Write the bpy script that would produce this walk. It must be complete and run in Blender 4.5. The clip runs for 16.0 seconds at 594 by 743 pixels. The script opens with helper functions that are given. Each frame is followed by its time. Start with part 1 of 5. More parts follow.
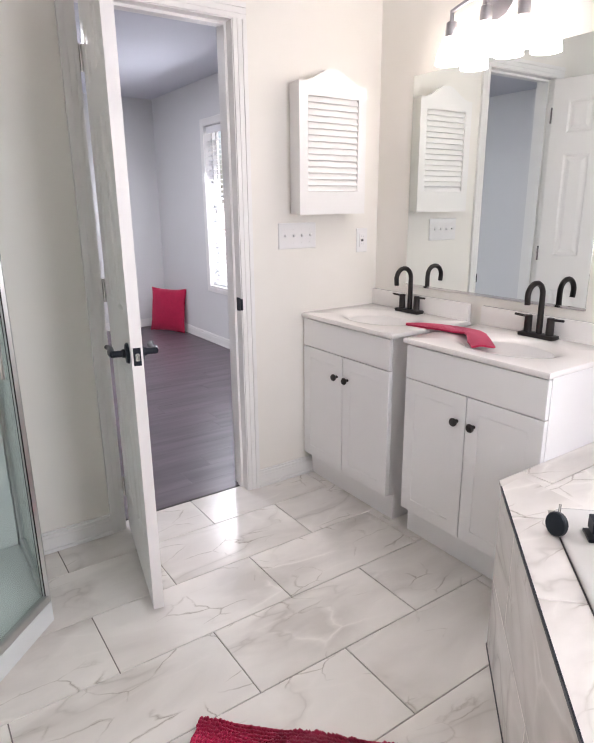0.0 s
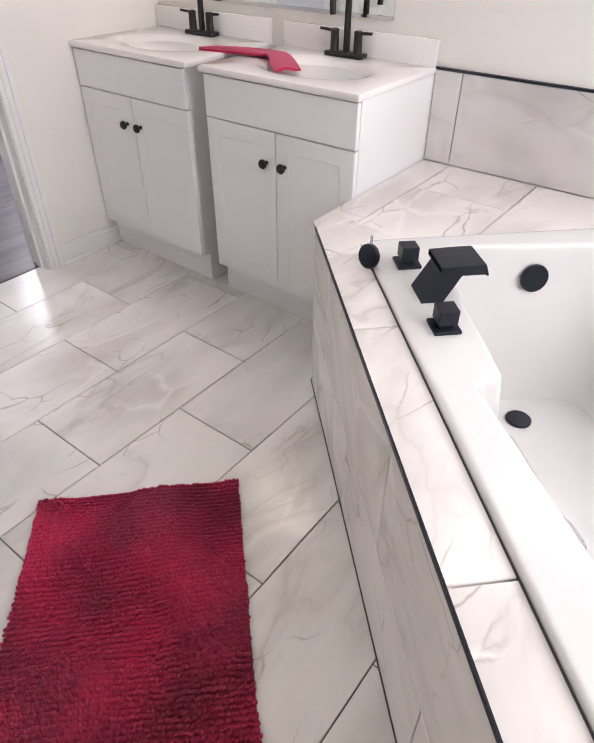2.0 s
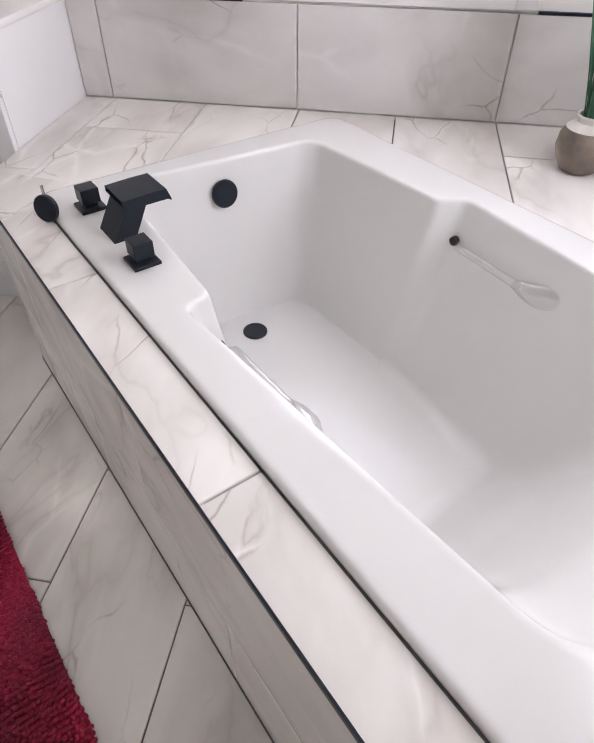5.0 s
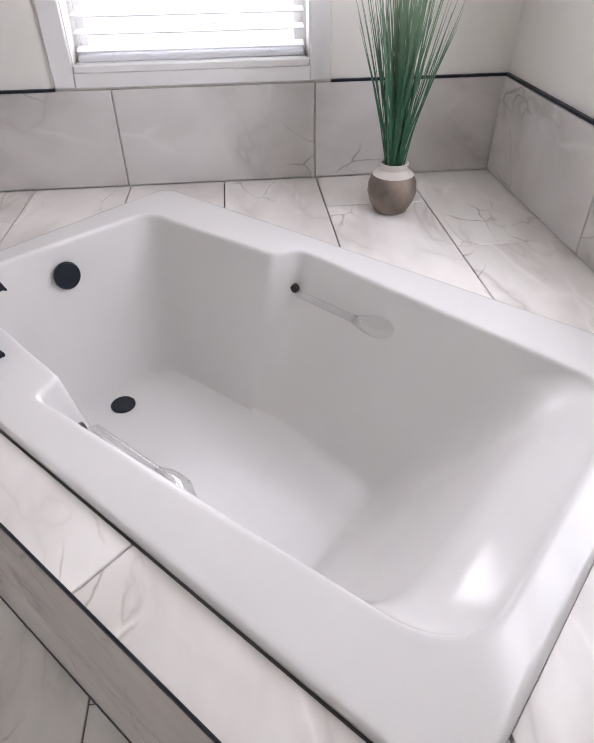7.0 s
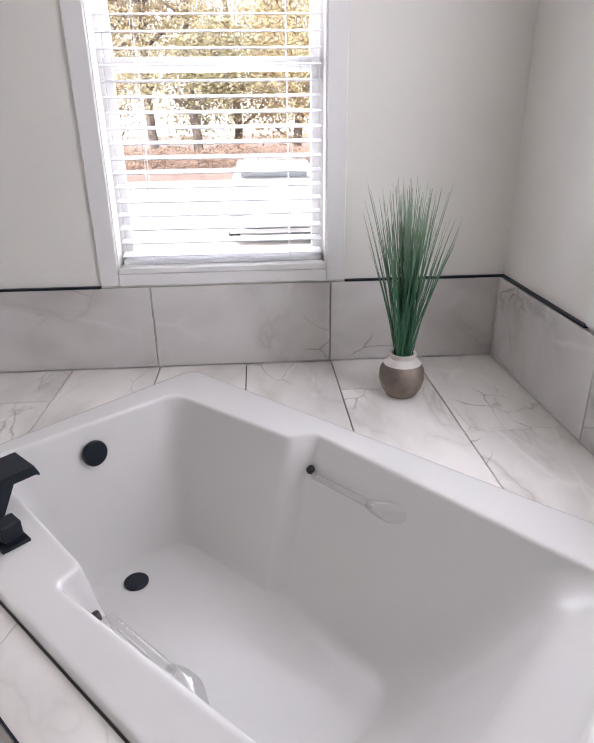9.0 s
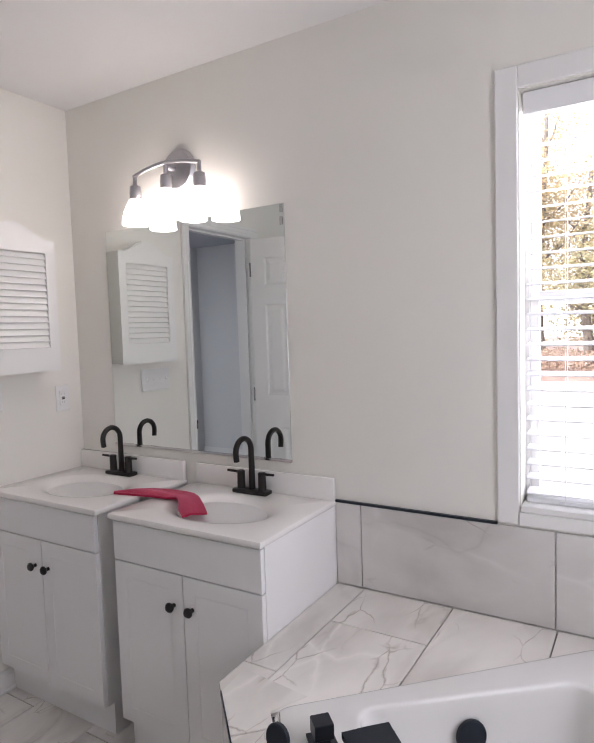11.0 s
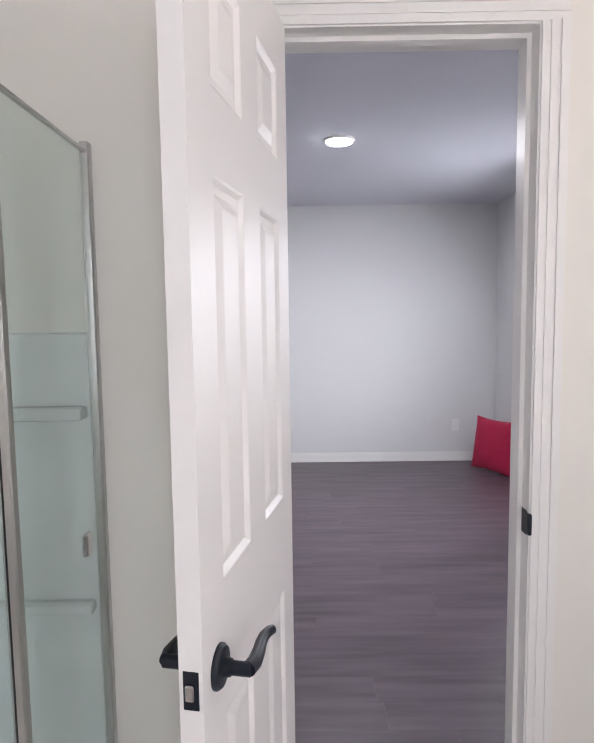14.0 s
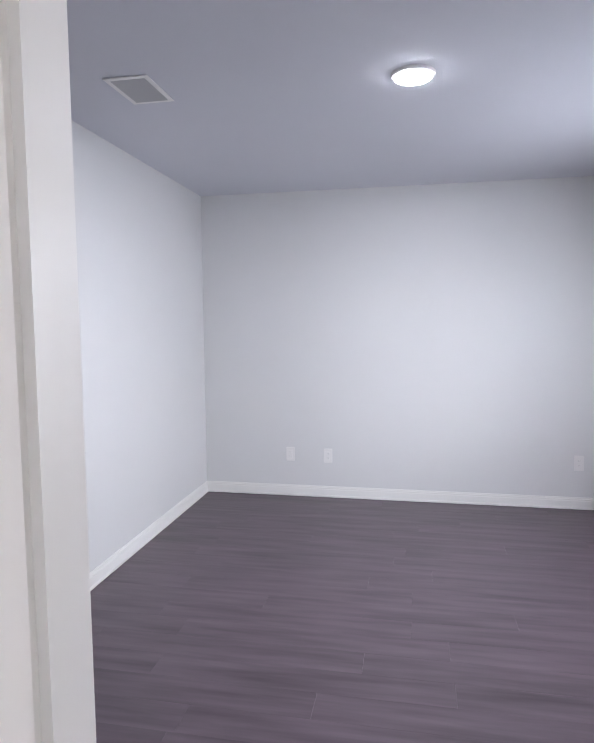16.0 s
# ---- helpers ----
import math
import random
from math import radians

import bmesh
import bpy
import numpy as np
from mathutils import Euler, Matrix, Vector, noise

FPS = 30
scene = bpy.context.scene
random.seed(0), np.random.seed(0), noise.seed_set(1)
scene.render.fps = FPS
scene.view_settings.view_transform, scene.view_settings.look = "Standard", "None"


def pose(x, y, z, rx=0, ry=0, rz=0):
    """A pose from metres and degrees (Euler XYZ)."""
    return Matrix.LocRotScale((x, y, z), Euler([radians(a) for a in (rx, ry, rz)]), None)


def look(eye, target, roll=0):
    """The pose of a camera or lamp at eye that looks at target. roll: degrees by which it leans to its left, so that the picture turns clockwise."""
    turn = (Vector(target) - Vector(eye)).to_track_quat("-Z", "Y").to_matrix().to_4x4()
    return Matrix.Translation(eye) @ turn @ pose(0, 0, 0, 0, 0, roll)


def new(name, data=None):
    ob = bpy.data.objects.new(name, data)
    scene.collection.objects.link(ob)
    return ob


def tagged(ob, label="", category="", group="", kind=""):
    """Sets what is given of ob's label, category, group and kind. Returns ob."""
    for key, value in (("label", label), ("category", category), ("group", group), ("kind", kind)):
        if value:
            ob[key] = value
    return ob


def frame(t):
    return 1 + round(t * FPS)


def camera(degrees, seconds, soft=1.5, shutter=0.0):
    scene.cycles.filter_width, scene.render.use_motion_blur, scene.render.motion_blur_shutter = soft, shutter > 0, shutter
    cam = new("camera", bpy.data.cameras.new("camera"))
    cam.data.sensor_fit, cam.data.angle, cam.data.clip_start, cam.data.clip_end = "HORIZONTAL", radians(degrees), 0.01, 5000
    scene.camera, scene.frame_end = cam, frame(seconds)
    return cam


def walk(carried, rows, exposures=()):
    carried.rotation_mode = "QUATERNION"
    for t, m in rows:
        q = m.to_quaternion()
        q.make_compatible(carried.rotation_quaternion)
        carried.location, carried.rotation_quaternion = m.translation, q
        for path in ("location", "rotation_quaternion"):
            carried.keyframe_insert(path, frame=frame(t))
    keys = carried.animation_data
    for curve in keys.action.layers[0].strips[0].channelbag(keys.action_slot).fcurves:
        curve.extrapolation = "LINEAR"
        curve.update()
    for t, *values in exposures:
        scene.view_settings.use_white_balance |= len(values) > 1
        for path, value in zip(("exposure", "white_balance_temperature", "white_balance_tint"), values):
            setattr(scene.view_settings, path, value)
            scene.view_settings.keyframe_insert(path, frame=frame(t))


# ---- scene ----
cam = camera(53.8, 16.0)
PATH = [
    (0, (0.146, 0.105, 1.341), (1.226, 1.698, 0.794), -0.6),
    (0.5, (0.202, 0.13, 1.298), (1.285, 1.608, 0.497), -0.8),
    (1, (0.228, 0.141, 1.271), (1.336, 1.466, 0.263), -0.8),
    (1.5, (0.244, 0.154, 1.252), (1.414, 1.283, 0.087), -0.3),
    (2, (0.254, 0.16, 1.248), (1.499, 1.111, 0.004), 0.4),
    (2.5, (0.267, 0.145, 1.242), (1.577, 0.94, -0.044), 0.9),
    (3, (0.273, 0.13, 1.238), (1.634, 0.791, -0.07), 1.4),
    (3.5, (0.278, 0.118, 1.235), (1.671, 0.666, -0.091), 1.4),
    (4, (0.281, 0.107, 1.228), (1.7, 0.542, -0.112), 1.7),
    (4.5, (0.285, 0.087, 1.221), (1.719, 0.416, -0.134), 1.4),
    (5, (0.294, 0.064, 1.211), (1.736, 0.294, -0.156), 0.5),
    (5.2, (0.289, 0.057, 1.209), (1.74, 0.241, -0.154), 0.5),
    (7.3, (0.257, -0.005, 1.247), (1.85, -0.19, 0.051), -0.6),
    (7.5, (0.25, -0.009, 1.249), (1.865, -0.216, 0.088), -0.6),
    (8, (0.231, -0.014, 1.258), (1.916, -0.266, 0.211), -0.2),
    (8.2, (0.227, -0.012, 1.272), (1.937, -0.276, 0.27), 0.1),
    (10.3, (0.335, 0.046, 1.432), (2.256, 0.559, 1.22), -0.9),
    (10.5, (0.356, 0.056, 1.433), (2.226, 0.744, 1.257), -1.2),
    (11, (0.418, 0.141, 1.433), (2.122, 1.179, 1.297), -1.8),
    (11.5, (0.477, 0.288, 1.436), (1.965, 1.617, 1.298), -2.3),
    (12, (0.598, 0.432, 1.432), (1.797, 2.024, 1.259), -2.5),
    (12.5, (0.735, 0.562, 1.439), (1.603, 2.356, 1.264), -2.5),
    (13, (0.785, 0.711, 1.426), (1.335, 2.626, 1.253), -2.0),
    (13.5, (0.826, 0.91, 1.416), (1.055, 2.89, 1.256), -1.4),
    (14, (0.868, 1.038, 1.414), (0.851, 3.029, 1.228), -0.8),
    (14.5, (0.992, 1.227, 1.414), (0.837, 3.213, 1.227), -0.5),
    (15, (1.036, 1.475, 1.393), (0.773, 3.448, 1.196), -0.5),
    (15.5, (1.056, 1.758, 1.398), (0.746, 3.725, 1.226), -0.2),
    (15.6, (1.068, 1.822, 1.398), (0.751, 3.788, 1.219), -0.3),
    (16, (1.103, 2.02, 1.427), (0.723, 3.975, 1.257), -0.5),
]
walk(cam, [(t, look(e, g, r)) for t, e, g, r in PATH], [(0, 0.98, 6420, 17), (1, 0.97, 6450, 18), (2.5, 0.83, 6480, 18), (5, 0.54, 6330, 18), (8, 0.19, 6280, 18), (10.5, 0.06, 6230, 18), (11.5, 0.41, 6320, 17), (12, 0.58, 6350, 17), (13.5, 0.65, 6400, 17), (14.5, 0.76, 6380, 16), (15, 0.84, 6280, 16), (16, 0.86, 6200, 15)])

# ---- world, sun and lights ----
world = bpy.data.worlds.new("world")
scene.world = world
world.use_nodes = True
wn = world.node_tree.nodes
sky = wn.new("ShaderNodeTexSky")
sky.sky_type = "NISHITA"
sky.sun_disc = False
sky.dust_density, sky.ozone_density = 4.0, 0.4
sky.sun_elevation = radians(41)
sky.sun_rotation = radians(304)
world.node_tree.links.new(sky.outputs[0], wn["Background"].inputs[0])
wn["Background"].inputs[1].default_value = 0.15


def lamp(name, kind, m, watts, colour=(1, 1, 1), **more):
    data = bpy.data.lights.new(name, kind)
    data.energy, data.color = watts, colour
    if kind == "AREA":
        data.shape = "RECTANGLE"
        data.size, data.size_y = more["size"]
    if kind == "SUN":
        data.angle = radians(more["angle"])
    if kind == "POINT":
        data.shadow_soft_size = more["soft"]
    ob = new(name, data)
    ob.matrix_world = m
    return ob


lamp("sun", "SUN", look((-60, 40, 62), (0, 0, 0)), 5.0, (1.0, 0.95, 0.88), angle=0.6)
DAY = (0.96, 0.965, 1.0)
lamp("window_light", "AREA", look((2.355, 0.125, 1.5), (0, 0.125, 1.3)), 15, DAY, size=(0.66, 1.16))
lamp("south_window_light", "AREA", look((1.23, -1.0, 1.5), (1.23, 1, 0.9)), 18, DAY, size=(0.66, 1.16))
lamp("bedroom_window_light", "AREA", look((2.885, 4.985, 1.3), (0, 4.985, 0.0)), 29, (0.90, 0.945, 1.0), size=(0.85, 1.6))
lamp("ceiling_disc_light", "AREA", look((1.105, 4.6, 2.40), (1.105, 4.6, 0)), 17, (0.95, 0.97, 1.0), size=(0.14, 0.14))


# ---- materials ----
def material(name, colour, rough=0.5, metal=0.0, vary=0.06, scale=6.0, bump=0.0, bump_scale=80.0, coat=0.0, random_piece=0.0):
    m = bpy.data.materials.new(name)
    m.use_nodes = True
    n, l = m.node_tree.nodes, m.node_tree.links
    b = n["Principled BSDF"]
    b.inputs["Roughness"].default_value = rough
    b.inputs["Metallic"].default_value = metal
    b.inputs["Coat Weight"].default_value = coat
    co = n.new("ShaderNodeTexCoord")
    no = n.new("ShaderNodeTexNoise")
    no.inputs["Scale"].default_value, no.inputs["Detail"].default_value = scale, 5
    l.new(co.outputs["Object"], no.inputs["Vector"])
    mp = n.new("ShaderNodeMapRange")
    mp.inputs["To Min"].default_value, mp.inputs["To Max"].default_value = 1 - vary, 1 + vary
    l.new(no.outputs[0], mp.inputs["Value"])
    mix = n.new("ShaderNodeMix")
    mix.data_type, mix.blend_type = "RGBA", "MULTIPLY"
    mix.inputs["Factor"].default_value = 1
    mix.inputs["A"].default_value = (*colour, 1)
    l.new(mp.outputs[0], mix.inputs["B"])
    l.new(mix.outputs["Result"], b.inputs["Base Color"])
    if bump:
        nb = n.new("ShaderNodeTexNoise")
        nb.inputs["Scale"].default_value, nb.inputs["Detail"].default_value = bump_scale, 4
        l.new(co.outputs["Object"], nb.inputs["Vector"])
        bp = n.new("ShaderNodeBump")
        bp.inputs["Strength"].default_value, bp.inputs["Distance"].default_value = bump, 0.004
        l.new(nb.outputs[0], bp.inputs["Height"])
        l.new(bp.outputs[0], b.inputs["Normal"])
    return m


def glowing(name, colour, strength):
    m = bpy.data.materials.new(name)
    m.use_nodes = True
    b = m.node_tree.nodes["Principled BSDF"]
    b.inputs["Base Color"].default_value = (0.9, 0.88, 0.85, 1)
    b.inputs["Emission Color"].default_value = (*colour, 1)
    b.inputs["Emission Strength"].default_value = strength
    return m


def marble(name, base, vein, rough=0.18):
    """White porcelain with soft grey clouds and thin branching veins, different on each tile."""
    m = bpy.data.materials.new(name)
    m.use_nodes = True
    n, l = m.node_tree.nodes, m.node_tree.links
    b = n["Principled BSDF"]
    b.inputs["Roughness"].default_value = rough
    co, oi = n.new("ShaderNodeTexCoord"), n.new("ShaderNodeObjectInfo")
    sc = n.new("ShaderNodeVectorMath")
    sc.operation = "SCALE"
    sc.inputs[0].default_value = (37, 91, 53)
    l.new(oi.outputs["Random"], sc.inputs["Scale"])
    add = n.new("ShaderNodeVectorMath")
    turn = n.new("ShaderNodeMapping")
    turn.inputs["Rotation"].default_value = (0.3, 0.2, 0.7)
    turn.inputs["Scale"].default_value = (1.0, 2.1, 1.5)
    l.new(co.outputs["Object"], turn.inputs["Vector"])
    l.new(turn.outputs[0], add.inputs[0])
    l.new(sc.outputs[0], add.inputs[1])

    def fbm(scale, detail, distortion=0.0):
        t = n.new("ShaderNodeTexNoise")
        t.inputs["Scale"].default_value, t.inputs["Detail"].default_value, t.inputs["Distortion"].default_value = scale, detail, distortion
        l.new(add.outputs[0], t.inputs["Vector"])
        return t.outputs[0]

    def ramp(src, stops):
        r = n.new("ShaderNodeValToRGB")
        e = r.color_ramp.elements
        e[0].position, e[0].color = stops[0][0], (*[stops[0][1]] * 3, 1)
        e[1].position, e[1].color = stops[-1][0], (*[stops[-1][1]] * 3, 1)
        for p, v in stops[1:-1]:
            e.new(p).color = (v, v, v, 1)
        l.new(src, r.inputs[0])
        return r.outputs[0]

    def times(a, c):
        t = n.new("ShaderNodeMath")
        t.operation = "MULTIPLY"
        l.new(a, t.inputs[0])
        l.new(c, t.inputs[1])
        return t.outputs[0]

    def mixed(a, col, fac):
        t = n.new("ShaderNodeMix")
        t.data_type = "RGBA"
        if isinstance(a, tuple):
            t.inputs["A"].default_value = (*a, 1)
        else:
            l.new(a, t.inputs["A"])
        t.inputs["B"].default_value = (*col, 1)
        l.new(fac, t.inputs["Factor"])
        return t.outputs["Result"]

    warp = n.new("ShaderNodeTexNoise")
    warp.inputs["Scale"].default_value, warp.inputs["Detail"].default_value = 3.4, 5
    l.new(add.outputs[0], warp.inputs["Vector"])
    bend = n.new("ShaderNodeVectorMath")
    bend.operation = "MULTIPLY_ADD"
    bend.inputs[1].default_value = (0.17, 0.17, 0.17)
    l.new(warp.outputs["Color"], bend.inputs[0])
    l.new(add.outputs[0], bend.inputs[2])

    def cracks(scale, stops):
        cell = n.new("ShaderNodeTexVoronoi")
        cell.feature = "DISTANCE_TO_EDGE"
        cell.inputs["Scale"].default_value = scale
        l.new(bend.outputs[0], cell.inputs["Vector"])
        return ramp(cell.outputs["Distance"], stops)

    # broad clouds, faint pale seams in them, long soft veins and patches of fine crackle
    cloud = ramp(fbm(1.9, 8, 0.5), [(0.38, 0), (0.52, 0.38), (0.68, 1.0)])
    seams = times(cracks(2.2, [(0.0, 0.85), (0.02, 0.35), (0.05, 0)]), ramp(fbm(2.0, 2), [(0.50, 0), (0.60, 1)]))
    soft = times(ramp(fbm(1.5, 4.0, 0.5), [(0.44, 0), (0.49, 0.28), (0.50, 0.55), (0.51, 0.26), (0.55, 0)]), ramp(fbm(1.3, 2), [(0.44, 0), (0.60, 0.9)]))
    crackle = times(cracks(4.6, [(0.0, 0.95), (0.007, 0.5), (0.026, 0)]), ramp(fbm(2.9, 3), [(0.52, 0), (0.62, 0.75)]))
    c1 = mixed(base, tuple(0.54 * q + 0.46 * v for q, v in zip(base, vein)), cloud)
    c2 = mixed(c1, tuple(min(0.9, q * 1.03) for q in base), seams)
    c3 = mixed(c2, vein, soft)
    c4 = mixed(c3, tuple(v * k for v, k in zip(vein, (0.74, 0.69, 0.60))), crackle)
    l.new(c4, b.inputs["Base Color"])
    gloss = n.new("ShaderNodeMapRange")
    gloss.inputs["To Min"].default_value, gloss.inputs["To Max"].default_value = rough - 0.04, rough + 0.09
    l.new(fbm(7, 4), gloss.inputs["Value"])
    l.new(gloss.outputs[0], b.inputs["Roughness"])
    return m


def planks(name):
    m = material(name, (0.094, 0.069, 0.085), 0.36, vary=0.85, scale=5)
    n, l = m.node_tree.nodes, m.node_tree.links
    co = [x for x in n if x.type == "TEX_COORD"][0]
    no = [x for x in n if x.type == "TEX_NOISE"][0]
    mp = n.new("ShaderNodeMapping")
    mp.inputs["Scale"].default_value = (0.4, 3.8, 1)
    oi = n.new("ShaderNodeObjectInfo")
    sc = n.new("ShaderNodeVectorMath")
    sc.operation = "SCALE"
    sc.inputs[0].default_value = (17, 31, 7)
    l.new(oi.outputs["Random"], sc.inputs["Scale"])
    l.new(sc.outputs[0], mp.inputs["Location"])
    l.new(co.outputs["Object"], mp.inputs["Vector"])
    l.new(mp.outputs[0], no.inputs["Vector"])
    return m


WALL = material("warm_white_wall_paint", (0.835, 0.81, 0.755), 0.6, vary=0.02, scale=2, bump=0.08, bump_scale=220)
BEDWALL = material("pale_grey_wall_paint", (0.72, 0.72, 0.72), 0.6, vary=0.02, scale=2, bump=0.08, bump_scale=220)
CEIL = material("white_ceiling_paint", (0.84, 0.83, 0.82), 0.8, vary=0.02, scale=3, bump=0.15, bump_scale=150)
TRIM = material("white_semigloss_paint", (0.84, 0.83, 0.81), 0.36, vary=0.02, scale=4)
CABINET = material("white_thermofoil", (0.83, 0.82, 0.81), 0.3, vary=0.015, scale=4)
COUNTER = material("white_cultured_marble", (0.87, 0.845, 0.82), 0.12, vary=0.006, scale=5)
TUB = material("white_acrylic", (0.74, 0.727, 0.702), 0.13, vary=0.01, scale=3)
TILE = marble("marble_look_porcelain", (0.87, 0.835, 0.79), (0.42, 0.38, 0.34))
GROUT = material("grey_grout", (0.20, 0.18, 0.165), 0.9, vary=0.2, scale=40)
BLACK = material("matte_black_metal", (0.012, 0.016, 0.024), 0.38, vary=0.1)
BLACK.node_tree.nodes["Principled BSDF"].inputs["Specular IOR Level"].default_value = 0.3
BRONZE = material("dark_bronze_metal", (0.035, 0.03, 0.028), 0.3, metal=0.6, vary=0.1)
RED = material("red_cloth", (0.41, 0.008, 0.05), 0.85, vary=0.15, scale=30, bump=0.3, bump_scale=600)
# colour variation stands in for light and dark of the brushed pile
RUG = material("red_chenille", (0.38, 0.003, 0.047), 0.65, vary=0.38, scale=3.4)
nap_shade = [x for x in RUG.node_tree.nodes if x.type == "MAP_RANGE"][0]
nap_shade.inputs["From Min"].default_value, nap_shade.inputs["From Max"].default_value = 0.40, 0.60
for m in (RUG, RED):
    sh = m.node_tree.nodes["Principled BSDF"]
    sh.inputs["Sheen Weight"].default_value, sh.inputs["Sheen Roughness"].default_value = 0.75, 0.35
    sh.inputs["Sheen Tint"].default_value = (1.0, 0.35, 0.5, 1)
PLANK = planks("dark_wood_plank")
# darker and bluer than CEIL
BEDCEIL = material("cool_grey_ceiling", (0.64, 0.65, 0.70), 0.8, vary=0.02, scale=3, bump=0.15, bump_scale=150)
DARKGAP = material("dark_plank_gap", (0.02, 0.016, 0.016), 0.8, vary=0.1)
TILE2 = marble("grey_veined_porcelain", (0.72, 0.69, 0.665), (0.33, 0.30, 0.28))
DOORPAINT = material("white_door_enamel", (0.84, 0.82, 0.80), 0.37, vary=0.02, scale=3, bump=0.05, bump_scale=60)
NICKEL = material("brushed_nickel", (0.45, 0.44, 0.46), 0.32, metal=1.0, vary=0.08, scale=40)
CHROME = material("polished_steel", (0.62, 0.61, 0.6), 0.18, metal=1.0, vary=0.05)
SLAT = material("white_blind_slat", (0.85, 0.85, 0.86), 0.4, vary=0.02)


def glass(name, tint, rough=0.0, gloss=0.03):
    """Thin clear pane: mostly see-through, with a little mirror gloss."""
    m = bpy.data.materials.new(name)
    m.use_nodes = True
    n, l = m.node_tree.nodes, m.node_tree.links
    n.remove(n["Principled BSDF"])
    t, g, mx, f = n.new("ShaderNodeBsdfTransparent"), n.new("ShaderNodeBsdfGlossy"), n.new("ShaderNodeMixShader"), n.new("ShaderNodeLayerWeight")
    t.inputs[0].default_value = (*tint, 1)
    g.inputs["Roughness"].default_value = rough
    pw, ad = n.new("ShaderNodeMath"), n.new("ShaderNodeMath")
    pw.operation, ad.operation = "POWER", "MULTIPLY_ADD"
    pw.inputs[1].default_value = 5
    ad.inputs[1].default_value, ad.inputs[2].default_value = 0.6, gloss
    f.inputs[0].default_value = 0.5
    l.new(f.outputs["Facing"], pw.inputs[0])
    l.new(pw.outputs[0], ad.inputs[0])
    l.new(ad.outputs[0], mx.inputs[0])
    l.new(t.outputs[0], mx.inputs[1])
    l.new(g.outputs[0], mx.inputs[2])
    l.new(mx.outputs[0], n["Material Output"].inputs[0])
    return m


GLASS = glass("clear_glass", (0.96, 0.97, 0.98))
GRIP = glass("clear_acrylic", (0.94, 0.94, 0.935), 0.06, 0.16)
SHOWERGLASS = glass("greenish_shower_glass", (0.90, 0.945, 0.935), 0.02)


def plain_mirror():
    m = bpy.data.materials.new("silvered_mirror")
    m.use_nodes = True
    b = m.node_tree.nodes["Principled BSDF"]
    b.inputs["Metallic"].default_value, b.inputs["Roughness"].default_value = 1.0, 0.0
    b.inputs["Base Color"].default_value = (0.80, 0.835, 0.82, 1)
    return m


MIRROR = plain_mirror()


BULB = glowing("lit_frosted_glass", (1.0, 0.91, 0.82), 8.5)
DISC = glowing("lit_ceiling_diffuser", (0.95, 0.97, 1.0), 50)
CLAY = material("brown_grey_clay", (0.23, 0.185, 0.145), 0.5, vary=1.0, scale=13, bump=0.5, bump_scale=40)
GLAZE = material("cream_glaze", (0.62, 0.58, 0.53), 0.35, vary=0.12, scale=25)
BLADE = material("green_grass_blade", (0.035, 0.13, 0.065), 0.5, vary=0.4, scale=3)
tn, tl = BLADE.node_tree.nodes, BLADE.node_tree.links
tip, tipmap, tipmix = tn.new("ShaderNodeSeparateXYZ"), tn.new("ShaderNodeMapRange"), tn.new("ShaderNodeMix")
tl.new([x for x in tn if x.type == "TEX_COORD"][0].outputs["Object"], tip.inputs[0])
tl.new(tip.outputs["Z"], tipmap.inputs["Value"])
tipmap.inputs["From Min"].default_value, tipmap.inputs["From Max"].default_value = 0.22, 0.54
tipmix.data_type = "RGBA"
tl.new(tipmap.outputs[0], tipmix.inputs["Factor"])
tl.new([x for x in tn if x.type == "MIX"][0].outputs["Result"], tipmix.inputs["A"])
tipmix.inputs["B"].default_value = (0.20, 0.28, 0.17, 1)
tl.new(tipmix.outputs["Result"], tn["Principled BSDF"].inputs["Base Color"])
SURROUND = material("white_shower_surround", (0.74, 0.77, 0.76), 0.2, vary=0.03, scale=3)
ALU = material("brushed_aluminium", (0.55, 0.55, 0.54), 0.3, metal=1.0, vary=0.08, scale=30)
PLATE = material("white_plastic_plate", (0.82, 0.81, 0.80), 0.35, vary=0.01)
GREY = material("grey_metal_grille", (0.55, 0.55, 0.56), 0.5, vary=0.03)
DARK = material("dark_void", (0.02, 0.02, 0.02), 0.9, vary=0.05)
CONCRETE = material("pale_concrete", (0.74, 0.72, 0.69), 0.9, vary=0.15, scale=1.2, bump=0.3, bump_scale=30)
SOIL = material("leaf_litter", (0.42, 0.32, 0.28), 0.95, vary=0.4, scale=3, bump=0.8, bump_scale=9)
BARK = material("grey_bark", (0.28, 0.245, 0.215), 0.9, vary=0.4, scale=6, bump=0.8, bump_scale=20)
LEAF = material("yellow_autumn_leaf", (0.68, 0.56, 0.32), 0.6, vary=0.45, scale=0.8)
LEAF2 = material("olive_leaf", (0.50, 0.46, 0.27), 0.6, vary=0.45, scale=0.8)
BRUSH = material("russet_undergrowth_leaf", (0.50, 0.37, 0.29), 0.8, vary=0.5, scale=1.5)
HAZE = glowing("pale_sky_haze", (0.93, 0.96, 1.0), 1.15)
CARPAINT = material("white_car_paint", (0.80, 0.80, 0.80), 0.2, vary=0.01, coat=0.6)
CARGLASS = material("tinted_car_glass", (0.34, 0.37, 0.40), 0.05, vary=0.05)
